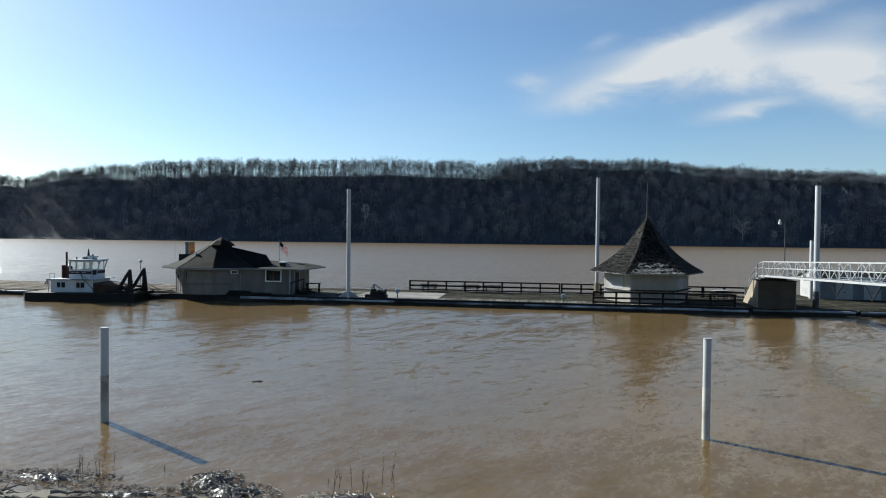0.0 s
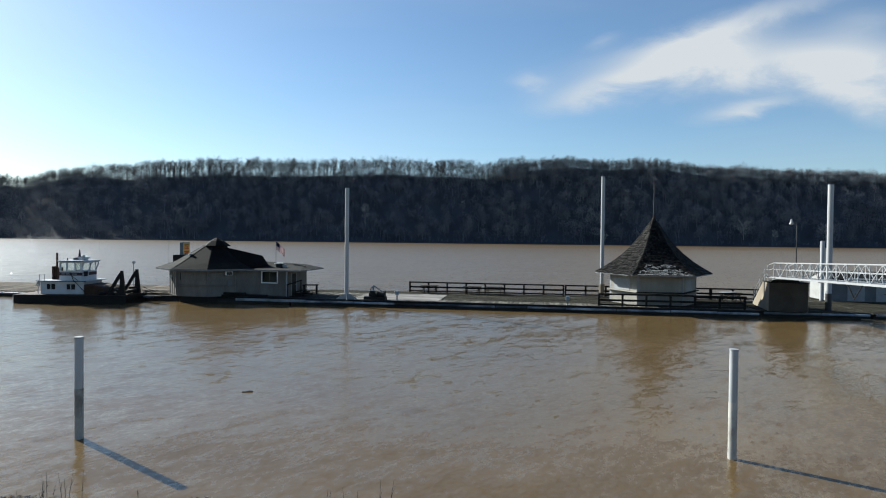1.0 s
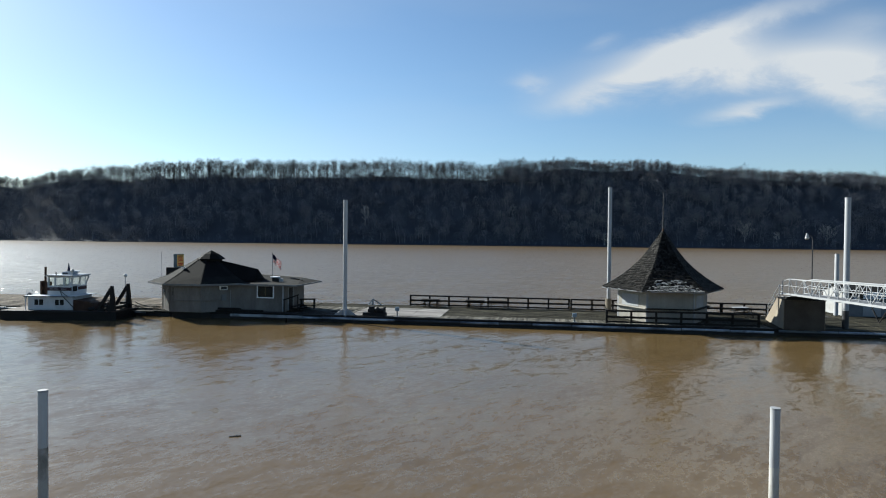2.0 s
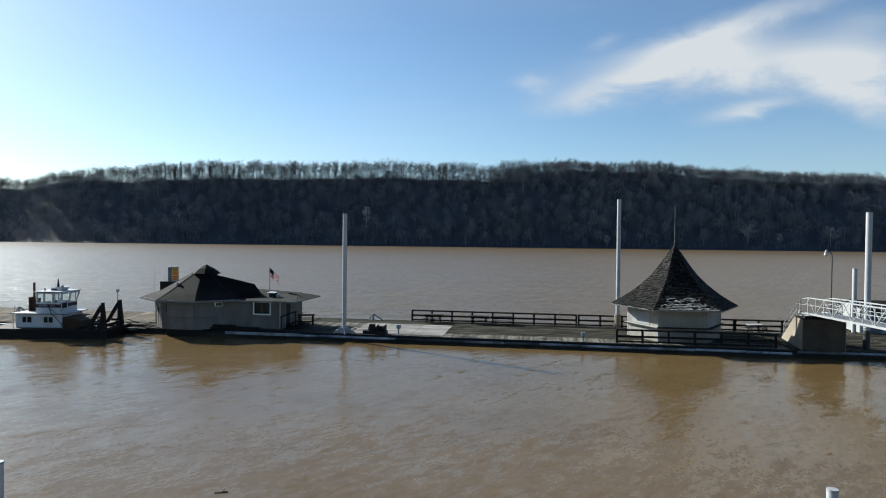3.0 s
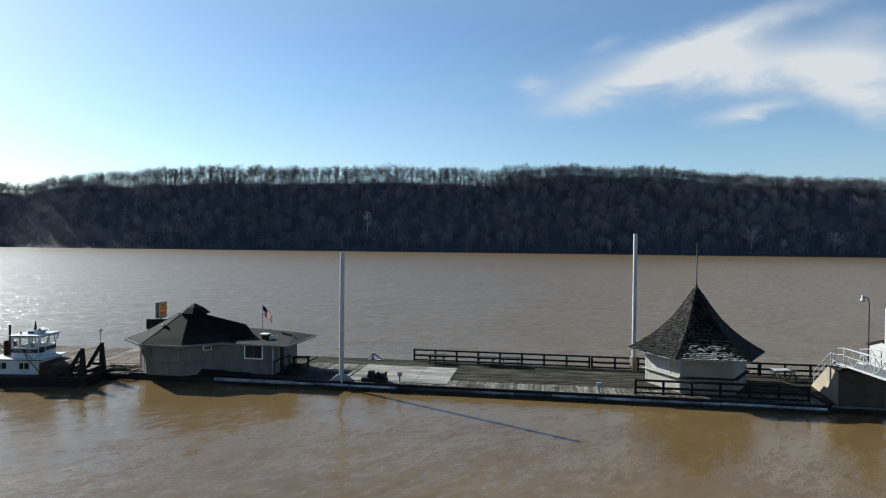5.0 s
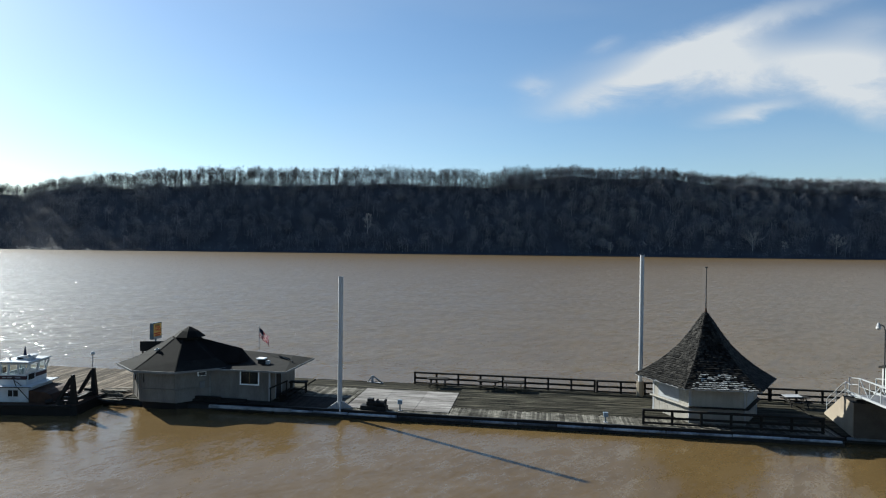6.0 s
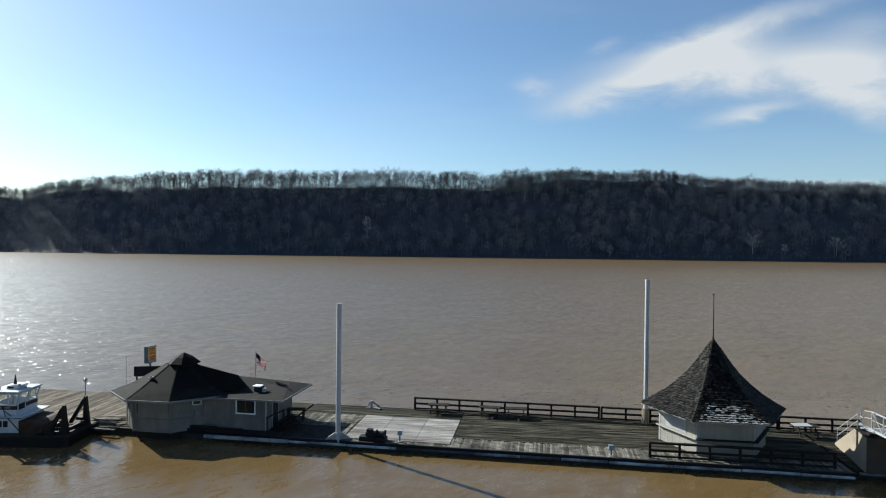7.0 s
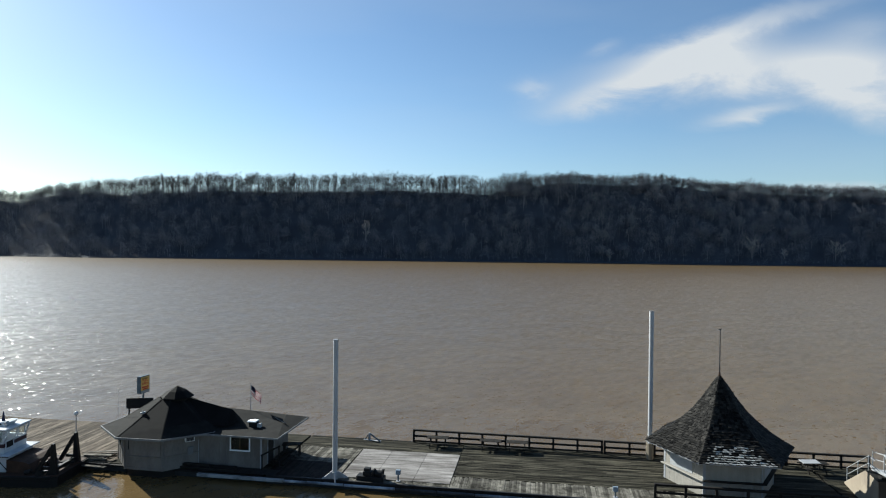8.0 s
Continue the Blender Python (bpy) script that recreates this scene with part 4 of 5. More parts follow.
    beam(B + Vector((0.02, 0, -0.05)), C + Vector((0.02, 0, -0.05)), 0.04, 0.13, bm)
    beam(C + Vector((0, 0.01, -0.05)), D + Vector((0, 0.01, -0.05)), 0.04, 0.13, bm)
    part("wing_fascia", bm, M_FASCIA, ob, "pale weathered fascia board")
    part("wing_soffit", prism([(ex0 + 0.5, ey0 + 0.02), (ex1 - 0.02, ey0 + 0.02), (ex1 + 0.1, ey1 - 0.02), (ex0 + 0.5, ey1 - 0.02)], "z", E - 0.09, E - 0.06), M_GREYTRIM, ob)
    bm = bmesh.new()
    P = [(0.9, -1.75, 2.86), (4.95, -1.2, 2.68), (4.95, 1.1, 2.68), (0.9, 1.7, 2.86), (0.5, -0.15, 4.62), (4.85, -0.15, 3.74), (5.3, -0.15, 2.85), (5.2, -0.8, 2.72), (5.2, 0.6, 2.72)]
    vs = [bm.verts.new(p) for p in P]
    for f in ((0, 1, 5, 4), (3, 4, 5, 2), (1, 7, 5), (7, 6, 5), (6, 8, 5), (8, 2, 5)):
        bm.faces.new([vs[k] for k in f])
    bmesh.ops.recalc_face_normals(bm, faces=bm.faces)
    # shade on the saddle is put into its colour
    part("saddle_roof", bm, M_ROOFSHADE, ob, "raised dark saddle between the two roofs")
    v = part("roof_vent", box(6.5, 7.15, -0.75, -0.3, 2.6, 3.0, bev=0.02), M_BLACK, ob, "dark roof vent with a white hood")
    part("vent_hood", box(6.38, 7.1, -0.85, -0.2, 3.0, 3.09, bev=0.03), M_BRIGHTWHITE, v)
    part("vent_pipe", box(7.2, 7.5, -0.8, -0.5, 2.6, 2.93, bev=0.02), M_GREYTRIM, ob)
    part("antenna", rod((-4.35, -1.2, 2.7), (-4.35, -1.2, 5.2), 0.014, n=5), M_GREYTRIM, ob, "thin whip antenna")
    part("roof_ladder", beam((7.7, 1.3, 2.86), (9.1, 0.2, 2.74), 0.12, 0.05), M_BLACK, ob)


M_FASCIA = mat("weathered_fascia", (0.115, 0.118, 0.120), (0.205, 0.208, 0.210), 0.7, 1.0, 10, 0.2, stain=(0.138, 0.138, 0.138))
build_house()


# ---- sign, board, flag and clutter by the house ----
def lettering(word, size, parent, m):
    """Raised red letters, centred on m."""
    cu = bpy.data.curves.new("lettering", "FONT")
    cu.body, cu.size, cu.extrude, cu.offset, cu.align_x = word, size, 0.004, 0.008, "CENTER"
    tmp = bpy.data.objects.new("lettering", cu)
    me = bpy.data.meshes.new_from_object(tmp)
    bpy.data.objects.remove(tmp)
    me.materials.clear()
    me.materials.append(M_RED)
    ob = new("lettering", me)
    ob.parent = parent
    ob.matrix_basis = m
    return ob


def build_sign():
    ob = thing("pole_sign", pose(-28.95, 66.1, 0.55, 0, 0, 78), "yellow and red lit-box sign on a blue-grey frame", "sign")
    part("post", rod((0, 0, -0.05), (0, 0, 3.4), 0.09, n=10), M_STEELBLUE, ob)
    part("cabinet", box(-0.55, 0.55, -0.2, 0.2, 3.35, 4.88, bev=0.02), M_STEELBLUE, ob)
    face = part("sign_face", box(-0.48, 0.48, -0.215, -0.202, 3.62, 4.80), M_YELLOW, ob, "yellow sign face with red bars")
    for w, z, m in ((0.34, 4.66, M_YELLOWDARK), (0.40, 3.90, M_RED), (0.30, 3.72, M_RED)):
        part("text_bar", box(-w, w, -0.224, -0.217, z - 0.06, z + 0.06), m, face)
    for word, z in (("FUEL", 4.38), ("OPEN", 4.10)):
        lettering(word, 0.30, face, pose(0, -0.219, z, 90, 0, 0))
    part("lower_panel", box(-0.46, 0.46, -0.215, -0.202, 3.40, 3.58), M_WHITE, ob)


M_YELLOWDARK = mat("ochre_bar", (0.238, 0.158, 0.042), (0.274, 0.190, 0.063), 0.5, 3, 12, 0)
build_sign()
board = thing("notice_board", pose(-27.6, 63.3, 0.55, 0, 0, 14), "plain black board on dark posts behind the dock house", "board")
part("panel", box(-1.05, 1.1, -0.04, 0.04, 2.75, 3.62, bev=0.01), M_BLACK, board)
for x in (-0.85, 0.9):
    part("post", box(x - 0.05, x + 0.05, 0.042, 0.14, -0.05, 3.5), M_DARKWOOD, board)


def build_flag():
    ob = thing("flagpole", pose(-17.75, 63.0, 3.2), "thin flagpole on the roof with a limp striped flag", "flagpole")
    part("pole", rod((0, 0, -0.2), (0, 0, 2.5), 0.028, n=8), M_GREYTRIM, ob)
    part("finial", rod((0, 0, 2.5), (0, 0, 2.58), 0.05, n=8, r2=0.02), M_GREYTRIM, ob)
    flag = part("flag", box(0.025, 0.04, -0.004, 0.004, 1.3, 2.42), M_CLOTHWHITE, ob, "striped flag hanging in folds")

    def cloth(x0, x1, s0, s1, material, name):
        """A strip of the hanging flag: x along the fly, s down the hoist."""
        rows = []
        for s in (s0, s1):
            ring = []
            for i in range(9):
                x = x0 + (x1 - x0) * i / 8
                droop = 0.55 * x + 0.12 * x * x
                ring.append((0.04 + x * 0.72, 0.10 * math.sin(x * 7 + s * 2) * min(1, x * 2), 2.42 - s - droop))
            rows.append(ring)
        bm = sheet(rows, close=False)
        bmesh.ops.solidify(bm, geom=bm.faces[:], thickness=0.008)
        part(name, bm, material, flag)
    h = 0.78 / 13
    for k in range(13):
        m = M_CRIMSON if k % 2 == 0 else M_CLOTHWHITE
        cloth(0.5 if k < 7 else 0.0, 1.15, k * h, (k + 1) * h, m, "stripe")
    cloth(0.0, 0.5, 0.0, 7 * h, M_NAVY, "canton")


build_flag()


def picnic_table(m, label, material, tilt=0.0):
    ob = thing("picnic_table", m, label, "table", "picnic tables")
    for k in range(4):
        y = -0.36 + k * 0.19
        part("table_board", box(-0.9, 0.9, y, y + 0.17, 0.72, 0.76, bev=0.006), material, ob)
    for y in (-0.78, 0.62):
        part("bench_board", box(-0.9, 0.9, y, y + 0.24, 0.42, 0.46, bev=0.006), material, ob)
    for x in (-0.62, 0.62):
        part("leg", beam((x, -0.62, 0), (x, -0.1, 0.72), 0.06, 0.09), M_DARKWOOD, ob)
        part("leg", beam((x, 0.72, 0), (x, 0.12, 0.72), 0.06, 0.09), M_DARKWOOD, ob)
        part("crossbar", beam((x, -0.76, 0.39), (x, 0.84, 0.39), 0.06, 0.07), M_DARKWOOD, ob)
    return ob


T = picnic_table(on_dock(-2.9, 8.72, DECK_Z + 0.01, 3), "dark wooden picnic table beside the far railing", M_DARKWOOD)
copy_thing(T, on_dock(1.5, 8.72, DECK_Z + 0.01, -2))
copy_thing(T, on_dock(3.7, 8.72, DECK_Z + 0.01, 2))
T2 = picnic_table(on_dock(26.0, 8.1, DECK_Z + 0.01, 2), "dark picnic table with a pale sheet lying on its top", M_DARKWOOD)
sheet_ob = thing("loose_sheet", on_dock(25.75, 8.05, DECK_Z + 0.79, 3), "pale grey sheet lying on a picnic table", "sheet")
part("sheet_top", prism([(-0.75, 0.0), (0.5, 0.05), (0.5, 0.08), (-0.75, 0.03)], "y", -0.45, 0.4), M_GREYTRIM, sheet_ob)


def porch_clutter():
    ob = thing("serving_bar", on_dock(-14.0, 4.5, DECK_Z, 12), "dark timber bar counter beside the porch", "counter")
    part("bar_top", box(-0.75, 0.75, -0.35, 0.35, 0.86, 0.94, bev=0.01), M_DARKWOOD, ob)
    for x in (-0.6, 0.6):
        for y in (-0.25, 0.25):
            part("leg", box(x - 0.05, x + 0.05, y - 0.05, y + 0.05, -0.01, 0.86), M_DARKWOOD, ob)
    part("foot_rail", box(-0.65, 0.65, -0.28, -0.22, 0.3, 0.38), M_DARKWOOD, ob)
    r = thing("porch_steps", on_dock(-14.3, 2.6, DECK_Z), "dark timber porch rail and steps", "steps")
    part("handrail", beam((-0.6, -1.75, 1.15), (0.4, -0.6, 1.55), 0.07, 0.1), M_DARKWOOD, r)
    part("baluster", box(-0.58, -0.5, -1.72, -1.64, 0, 1.15), M_DARKWOOD, r)
    part("baluster", box(0.3, 0.38, -0.7, -0.62, 0, 1.5), M_DARKWOOD, r)
    for k in range(3):
        part("tread", box(-0.3 + 0.3 * k, 0.05 + 0.3 * k, -0.5, 1.6, 0.42 - 0.17 * k, 0.47 - 0.17 * k), M_DARKWOOD, r)
    part("stringer", prism([(-0.35, 0), (0.75, 0), (0.6, 0.06), (-0.35, 0.41)], "y", -0.45, -0.38), M_DARKWOOD, r)
    part("stringer", prism([(-0.35, 0), (0.75, 0), (0.6, 0.06), (-0.35, 0.41)], "y", 1.48, 1.55), M_DARKWOOD, r)
    # dark walkway along the front of the wing
    w = thing("walkway", on_dock(-16.5, 0.35, DECK_Z), "black rubber-matted walkway in front of the wing", "walkway")
    for k in range(6):
        part("mat_panel", box(-3.0 + k * 1.0, -2.02 + k * 1.0, -0.2, 0.85, 0.015, 0.05, bev=0.01), M_BLACK, w)
    e = thing("edge_beam", on_dock(-17.0, -0.12, 0.36), "peeling white-painted beam along the waterline", "beam")
    part("beam", box(-2.4, 4.3, -0.1, 0.1, -0.11, 0.12, bev=0.02), M_PEEL, e)
    # pallets and boards upstream of the house
    p = thing("board_stack", on_dock(-28.6, 1.3, DECK_Z, 12), "untidy stack of pale boards by the dock house", "boards")
    rng = random.Random(4)
    for k in range(7):
        x, y = rng.uniform(-0.3, 0.3), rng.uniform(-0.7, 0.7)
        part("board", box(x - 1.1, x + 1.1, y - 0.12, y + 0.12, 0.01 + 0.05 * k, 0.055 + 0.05 * k), M_DECKPALE, p, m=pose(0, 0, 0, 0, 0, rng.uniform(-14, 14)))
    q = thing("mooring_plank", on_dock(-27.9, -0.35, 0.5, -4), "pale plank bridging the dock edge", "plank")
    part("plank", box(-1.2, 1.2, -0.15, 0.15, -0.03, 0.03, bev=0.005), M_DECKPALE, q)


M_PEEL = mat("peeling_white_paint", (0.185, 0.195, 0.211), (0.327, 0.338, 0.349), 0.6, 2.0, 14, 0.4, stain=(0.063, 0.063, 0.069))
porch_clutter()


def build_winch():
    ob = thing("deck_winch", on_dock(-6.45, 0.75, DECK_Z + 0.0, -3), "black steel mooring winch at the dock edge", "winch")
    part("bed", box(-1.0, 1.0, -0.35, 0.35, 0, 0.32, bev=0.02), M_BLACK, ob)
    part("gearbox", box(-0.55, 0.1, -0.25, 0.3, 0.32, 0.62, bev=0.03), M_BLACK, ob)
    part("motor", box(-0.5, -0.05, -0.18, 0.22, 0.62, 0.84, bev=0.03), M_BLACK, ob)
    part("drum", rod((0.25, 0, 0.5), (0.85, 0, 0.5), 0.22, n=14), M_BLACK, ob)
    part("flange", rod((0.22, 0, 0.5), (0.28, 0, 0.5), 0.32, n=16), M_BLACK, ob)
    part("flange", rod((0.84, 0, 0.5), (0.9, 0, 0.5), 0.32, n=16), M_BLACK, ob)
    part("handle", rod((0.9, 0, 0.5), (1.0, 0.0, 0.85), 0.03), M_BLACK, ob)


build_winch()


def pedestal(m, h, label):
    ob = thing("power_pedestal", m, label, "pedestal", "power pedestals")
    part("base_plate", box(-0.14, 0.14, -0.14, 0.14, 0, 0.03), M_GREYTRIM, ob)
    part("post", box(-0.045, 0.045, -0.045, 0.045, 0.03, h - 0.3), M_STEELBLUE, ob)
    part("box", box(-0.17, 0.17, -0.11, 0.11, h - 0.32, h, bev=0.02), M_PEDESTAL, ob)
    return ob


M_PEDESTAL = mat("pale_blue_enamel", (0.158, 0.201, 0.243), (0.211, 0.254, 0.296), 0.4, 3, 14, 0)
pedestal(on_dock(-4.45, 0.75, DECK_Z + 0.02), 0.82, "pale blue power pedestal at the dock edge")
pedestal(on_dock(10.55, 0.7, DECK_Z + 0.02), 0.72, "pale blue power pedestal at the dock edge")


def stay_frame(m, label):
    ob = thing("stay_frame", m, label, "frame", "stay frames")
    part("post", rod((0, 0, -0.02), (0, 0, 0.62), 0.1, n=10), M_GREYTRIM, ob)
    part("brace", beam((0.02, 0, 0.58), (0.95, 0, 0.02), 0.09, 0.09), M_STEELBLUE, ob)
    part("brace", beam((-0.02, 0, 0.58), (-0.4, 0, 0.02), 0.07, 0.07), M_STEELBLUE, ob)
    part("foot_plate", box(-0.5, 1.05, -0.12, 0.12, 0, 0.025), M_GREYTRIM, ob)
    return ob


stay_frame(on_dock(-8.95, 9.2, DECK_Z + 0.01, -8), "grey steel stay frame on the far deck edge")
stay_frame(on_dock(-45.6, 6.3, DECK_Z + 0.01, -5), "grey-blue steel stay frame on the tan deck")


def pile_collar(u, v, r, label):
    ob = thing("pile_guide", on_dock(u, v, DECK_Z + 0.02), label, "pile guide", "pile guides")
    for a in (0, 90, 180, 270):
        part("gusset", prism([(r + 0.01, 0), (r + 0.75, 0), (r + 0.75, 0.05), (r + 0.12, 0.5), (r + 0.01, 0.55)], "y", -0.04, 0.04), M_GREYTRIM, ob, m=pose(0, 0, 0, 0, 0, a + 20))
    bm = bmesh.new()
    sheet([[(q * math.cos(t * math.pi / 12), q * math.sin(t * math.pi / 12), z) for t in range(24)] for q, z in
           ((r + 0.005, 0), (r + 0.06, 0), (r + 0.06, 0.5), (r + 0.005, 0.5), (r + 0.005, 0))], bm)
    part("sleeve", bm, M_GREYTRIM, ob)


pile_collar(-9.04, 0.45, 0.18, "grey gusseted steel guide round the pile")
sl = thing("pile_guide", on_dock(14.18, 8.87, DECK_Z + 0.02), "tan timber sleeve round the foot of the pile", "pile guide", "pile guides")
for a in range(8):
    part("stave", box(0.21, 0.27, -0.1, 0.1, 0, 1.25), M_BEIGE, sl, m=pose(0, 0, 0, 0, 0, a * 45))


def deck_lamp(m, h, label):
    ob = thing("deck_lamp", m, label, "lamp")
    part("post", rod((0, 0, 0), (0, 0, h), 0.035, n=8), M_GREYTRIM, ob)
    bm = bmesh.new()
    bmesh.ops.create_uvsphere(bm, u_segments=12, v_segments=8, radius=0.17, matrix=Matrix.Translation((0, 0, h + 0.1)))
    part("globe", bm, M_LAMPGLASS, ob, smooth=True)


deck_lamp(pose(-31.45, 60.75, 0.55), 2.8, "thin post lamp with a white globe on the tan deck")


def cable(name, pts, r, label, category="cable", material=None):
    cu = bpy.data.curves.new(name, "CURVE")
    cu.dimensions, cu.bevel_depth, cu.bevel_resolution = "3D", r, 1
    sp = cu.splines.new("POLY")
    sp.points.add(len(pts) - 1)
    for q, p in zip(sp.points, pts):
        q.co = (*p, 1)
    tmp = bpy.data.objects.new(name, cu)
    me = bpy.data.meshes.new_from_object(tmp)
    bpy.data.objects.remove(tmp)
    me.materials.clear()
    me.materials.append(material or M_BLACK)
    return tagged(new(name, me), label, category)


def sagging(a, b, sag, n=16):
    a, b = Vector(a), Vector(b)
    return [tuple(a.lerp(b, i / n) - Vector((0, 0, sag * 4 * (i / n) * (1 - i / n)))) for i in range(n + 1)]


cable("mooring_line", sagging((-28.3, 55.9, 1.5), (-26.6, 58.6, 0.6), 0.25), 0.03, "dark slack mooring line from the boat to the dock")
cable("mooring_line", sagging((-28.4, 57.4, 1.3), (-27.6, 60.2, 0.62), 0.2), 0.03, "dark slack mooring line across the tan deck")
cable("power_cable", [(x, 57.55 - 0.073 * (x + 28) + 0.12 * math.sin(x * 1.7), 0.60) for x in np.linspace(-43, -33, 24)], 0.03, "black power cable lying along the tan deck edge")


def timber_stack():
    # beams added to stand for the dark float edge and mooring gear here
    ob = thing("timber_stack", on_dock(-21.6, 0.32), "low dark beams added in place of the float edge and mooring gear at the dock house", "timber")
    rng = random.Random(88)
    for k, (n, y, z) in enumerate(((4.6, 0.0, 0.0), (4.2, 0.24, 0.0), (4.4, 0.5, 0.0), (2.2, 0.12, 0.19))):
        x = rng.uniform(0, 0.7)
        part("timber", box(x, x + n, y, y + 0.2, z, z + 0.18, bev=0.015), M_DARKWOOD, ob, m=pose(0, 0, 0, 0, 0, rng.uniform(-0.8, 0.8)))


timber_stack()


# ---- the push boat ----
def build_boat():
    ob = thing("push_boat", pose(-38.6, 53.75, 0, 0, 0, 4), "small white push boat with black hull and push knees", "boat")
    hull = [(0.0, 0.25), (0.25, 0.0), (9.8, 0.0), (10.15, 0.25), (10.15, 4.1), (9.8, 4.35), (0.25, 4.35), (0.0, 4.1)]
    part("hull", prism(hull, "z", -0.7, 0.72), M_HULL, ob)
    part("deck_plate", prism([(0.1, 0.3), (0.3, 0.1), (9.7, 0.1), (10.05, 0.3), (10.05, 4.05), (9.7, 4.25), (0.3, 4.25), (0.1, 4.05)], "z", 0.722, 0.76), M_RUST, ob)
    for y in (0.0, 4.27):
        part("rub_rail", box(0.25, 9.8, y - 0.05, y + 0.13, 0.55, 0.78, bev=0.03), M_HULL, ob)
    # deckhouse
    x0, x1, y0, y1, z0, z1 = 2.15, 6.1, 0.75, 3.6, 0.76, 1.92
    dh = part("deckhouse", box(x0, x1, y0, y1, z0, z1, bev=0.03), M_TUGWHITE, ob)
    for a, b in ((2.75, 3.5), (4.55, 5.3)):
        w = part("window", box(a, b, y0 - 0.02, y0 - 0.002, 1.2, 1.68), M_DARKIN, dh)
        bm = box(a - 0.05, b + 0.05, y0 - 0.035, y0 - 0.021, 1.68, 1.73)
        box(a - 0.05, b + 0.05, y0 - 0.035, y0 - 0.021, 1.15, 1.2, bm)
        box((a + b) / 2 - 0.03, (a + b) / 2 + 0.03, y0 - 0.035, y0 - 0.021, 1.2, 1.68, bm)
        part("window_trim", bm, M_TUGWHITE, w)
    part("deckhouse_roof", box(1.9, 6.45, 0.5, 3.85, 1.925, 2.0, bev=0.02), M_TUGWHITE, ob)
    part("roof_prop", rod((2.05, 0.6, 0.76), (2.05, 0.6, 1.925), 0.03), M_TUGWHITE, ob)
    # wheelhouse: sill, piers and header round see-through windows
    a, b, c, d = 3.75, 5.75, 0.95, 3.35
    sill, head, top = 2.84, 3.58, 3.70
    part("wheelhouse_wall", box(a, b, c, c + 0.07, 2.0, sill), M_TUGWHITE, ob)
    part("wheelhouse_wall", box(a, b, d - 0.07, d, 2.0, sill), M_TUGWHITE, ob)
    part("wheelhouse_wall", box(a, a + 0.07, c + 0.075, d - 0.075, 2.0, sill), M_TUGWHITE, ob)
    part("wheelhouse_wall", box(b - 0.07, b, c + 0.075, d - 0.075, 2.0, sill), M_TUGWHITE, ob)
    for y in (c, d - 0.07):
        for p, q in ((a, a + 0.09), (a + 0.60, a + 0.74), (a + 1.36, a + 1.46), (a + 1.88, a + 1.95)):
            part("window_pier", box(p, q, y, y + 0.07, sill, head), M_TUGWHITE, ob)
        part("window_pier", beam((b - 0.06, y + 0.035, sill), (b + 0.22, y + 0.035, head), 0.07, 0.1), M_TUGWHITE, ob)
        part("header", box(a, b + 0.25, y, y + 0.07, head, top), M_TUGWHITE, ob)
        for p, q in ((a + 0.09, a + 0.60), (a + 0.74, a + 1.36), (a + 1.46, a + 1.88)):
            g = part("pane", box(p, q, y + 0.03, y + 0.04, sill, head), M_GLASS, ob)
            g.visible_shadow = False
    for y in (c + 0.08, d - 0.2):
        part("window_pier", box(a, a + 0.07, y, y + 0.12, sill, head), M_TUGWHITE, ob)
    part("header", box(a, a + 0.07, c + 0.075, d - 0.075, head, top), M_TUGWHITE, ob)
    part("header", box(b + 0.15, b + 0.22, c + 0.075, d - 0.075, head, top), M_TUGWHITE, ob)
    part("window_pier", beam((b - 0.03, (c + d) / 2, sill), (b + 0.2, (c + d) / 2, head), 0.08, 0.08), M_TUGWHITE, ob)
    part("wheelhouse_roof", box(a - 0.15, b + 0.32, c - 0.15, d + 0.15, top, top + 0.1, bev=0.03), M_TUGWHITE, ob)
    stripe = part("name_stripe", box(a - 0.004, b + 0.004, c - 0.012, c - 0.002, 2.44, 2.72), M_STRIPE, ob, "dark maroon stripe with pale lettering bars")
    for p, q in ((a + 0.2, a + 0.5), (a + 0.58, a + 0.95), (a + 1.2, a + 1.6)):
        part("text_bar", box(p, q, c - 0.02, c - 0.013, 2.55, 2.62), M_GREYTRIM, stripe)
    part("name_stripe", box(b + 0.002, b + 0.012, c - 0.012, d, 2.44, 2.72), M_STRIPE, ob, "dark maroon stripe")
    low = part("lower_window", box(b + 0.014, b + 0.03, c + 0.25, c + 0.95, 2.36, 2.80), M_DARKIN, ob, "small dark lower window")
    bm = box(b + 0.014, b + 0.045, c + 0.17, c + 0.25, 2.28, 2.88)
    box(b + 0.014, b + 0.045, c + 0.95, c + 1.03, 2.28, 2.88, bm)
    box(b + 0.014, b + 0.045, c + 0.25, c + 0.95, 2.80, 2.88, bm)
    box(b + 0.014, b + 0.045, c + 0.25, c + 0.95, 2.28, 2.36, bm)
    part("window_trim", bm, M_TUGWHITE, low)
    part("roof_edge", box(1.9, 6.45, 0.485, 0.499, 1.93, 1.985), M_BLACK, ob, "dark edge of the deckhouse roof")
    part("visor", box(a - 0.1, b + 0.3, c - 0.165, c - 0.151, top + 0.02, top + 0.07), M_STRIPE, ob)
    rb = part("roof_locker", prism([(4.5, 3.8), (5.4, 3.8), (5.65, 4.12), (5.3, 4.15), (4.55, 4.02)], "y", 1.7, 2.6), M_TUGWHITE, ob)
    part("vent", box(4.62, 5.05, 1.685, 1.698, 3.86, 3.98), M_BLACK, rb)
    part("pennant", rod((4.9, 2.1, 4.02), (4.9, 2.1, 4.8), 0.13, n=10, r2=0.03), M_NAVY, ob, "furled navy pennant")
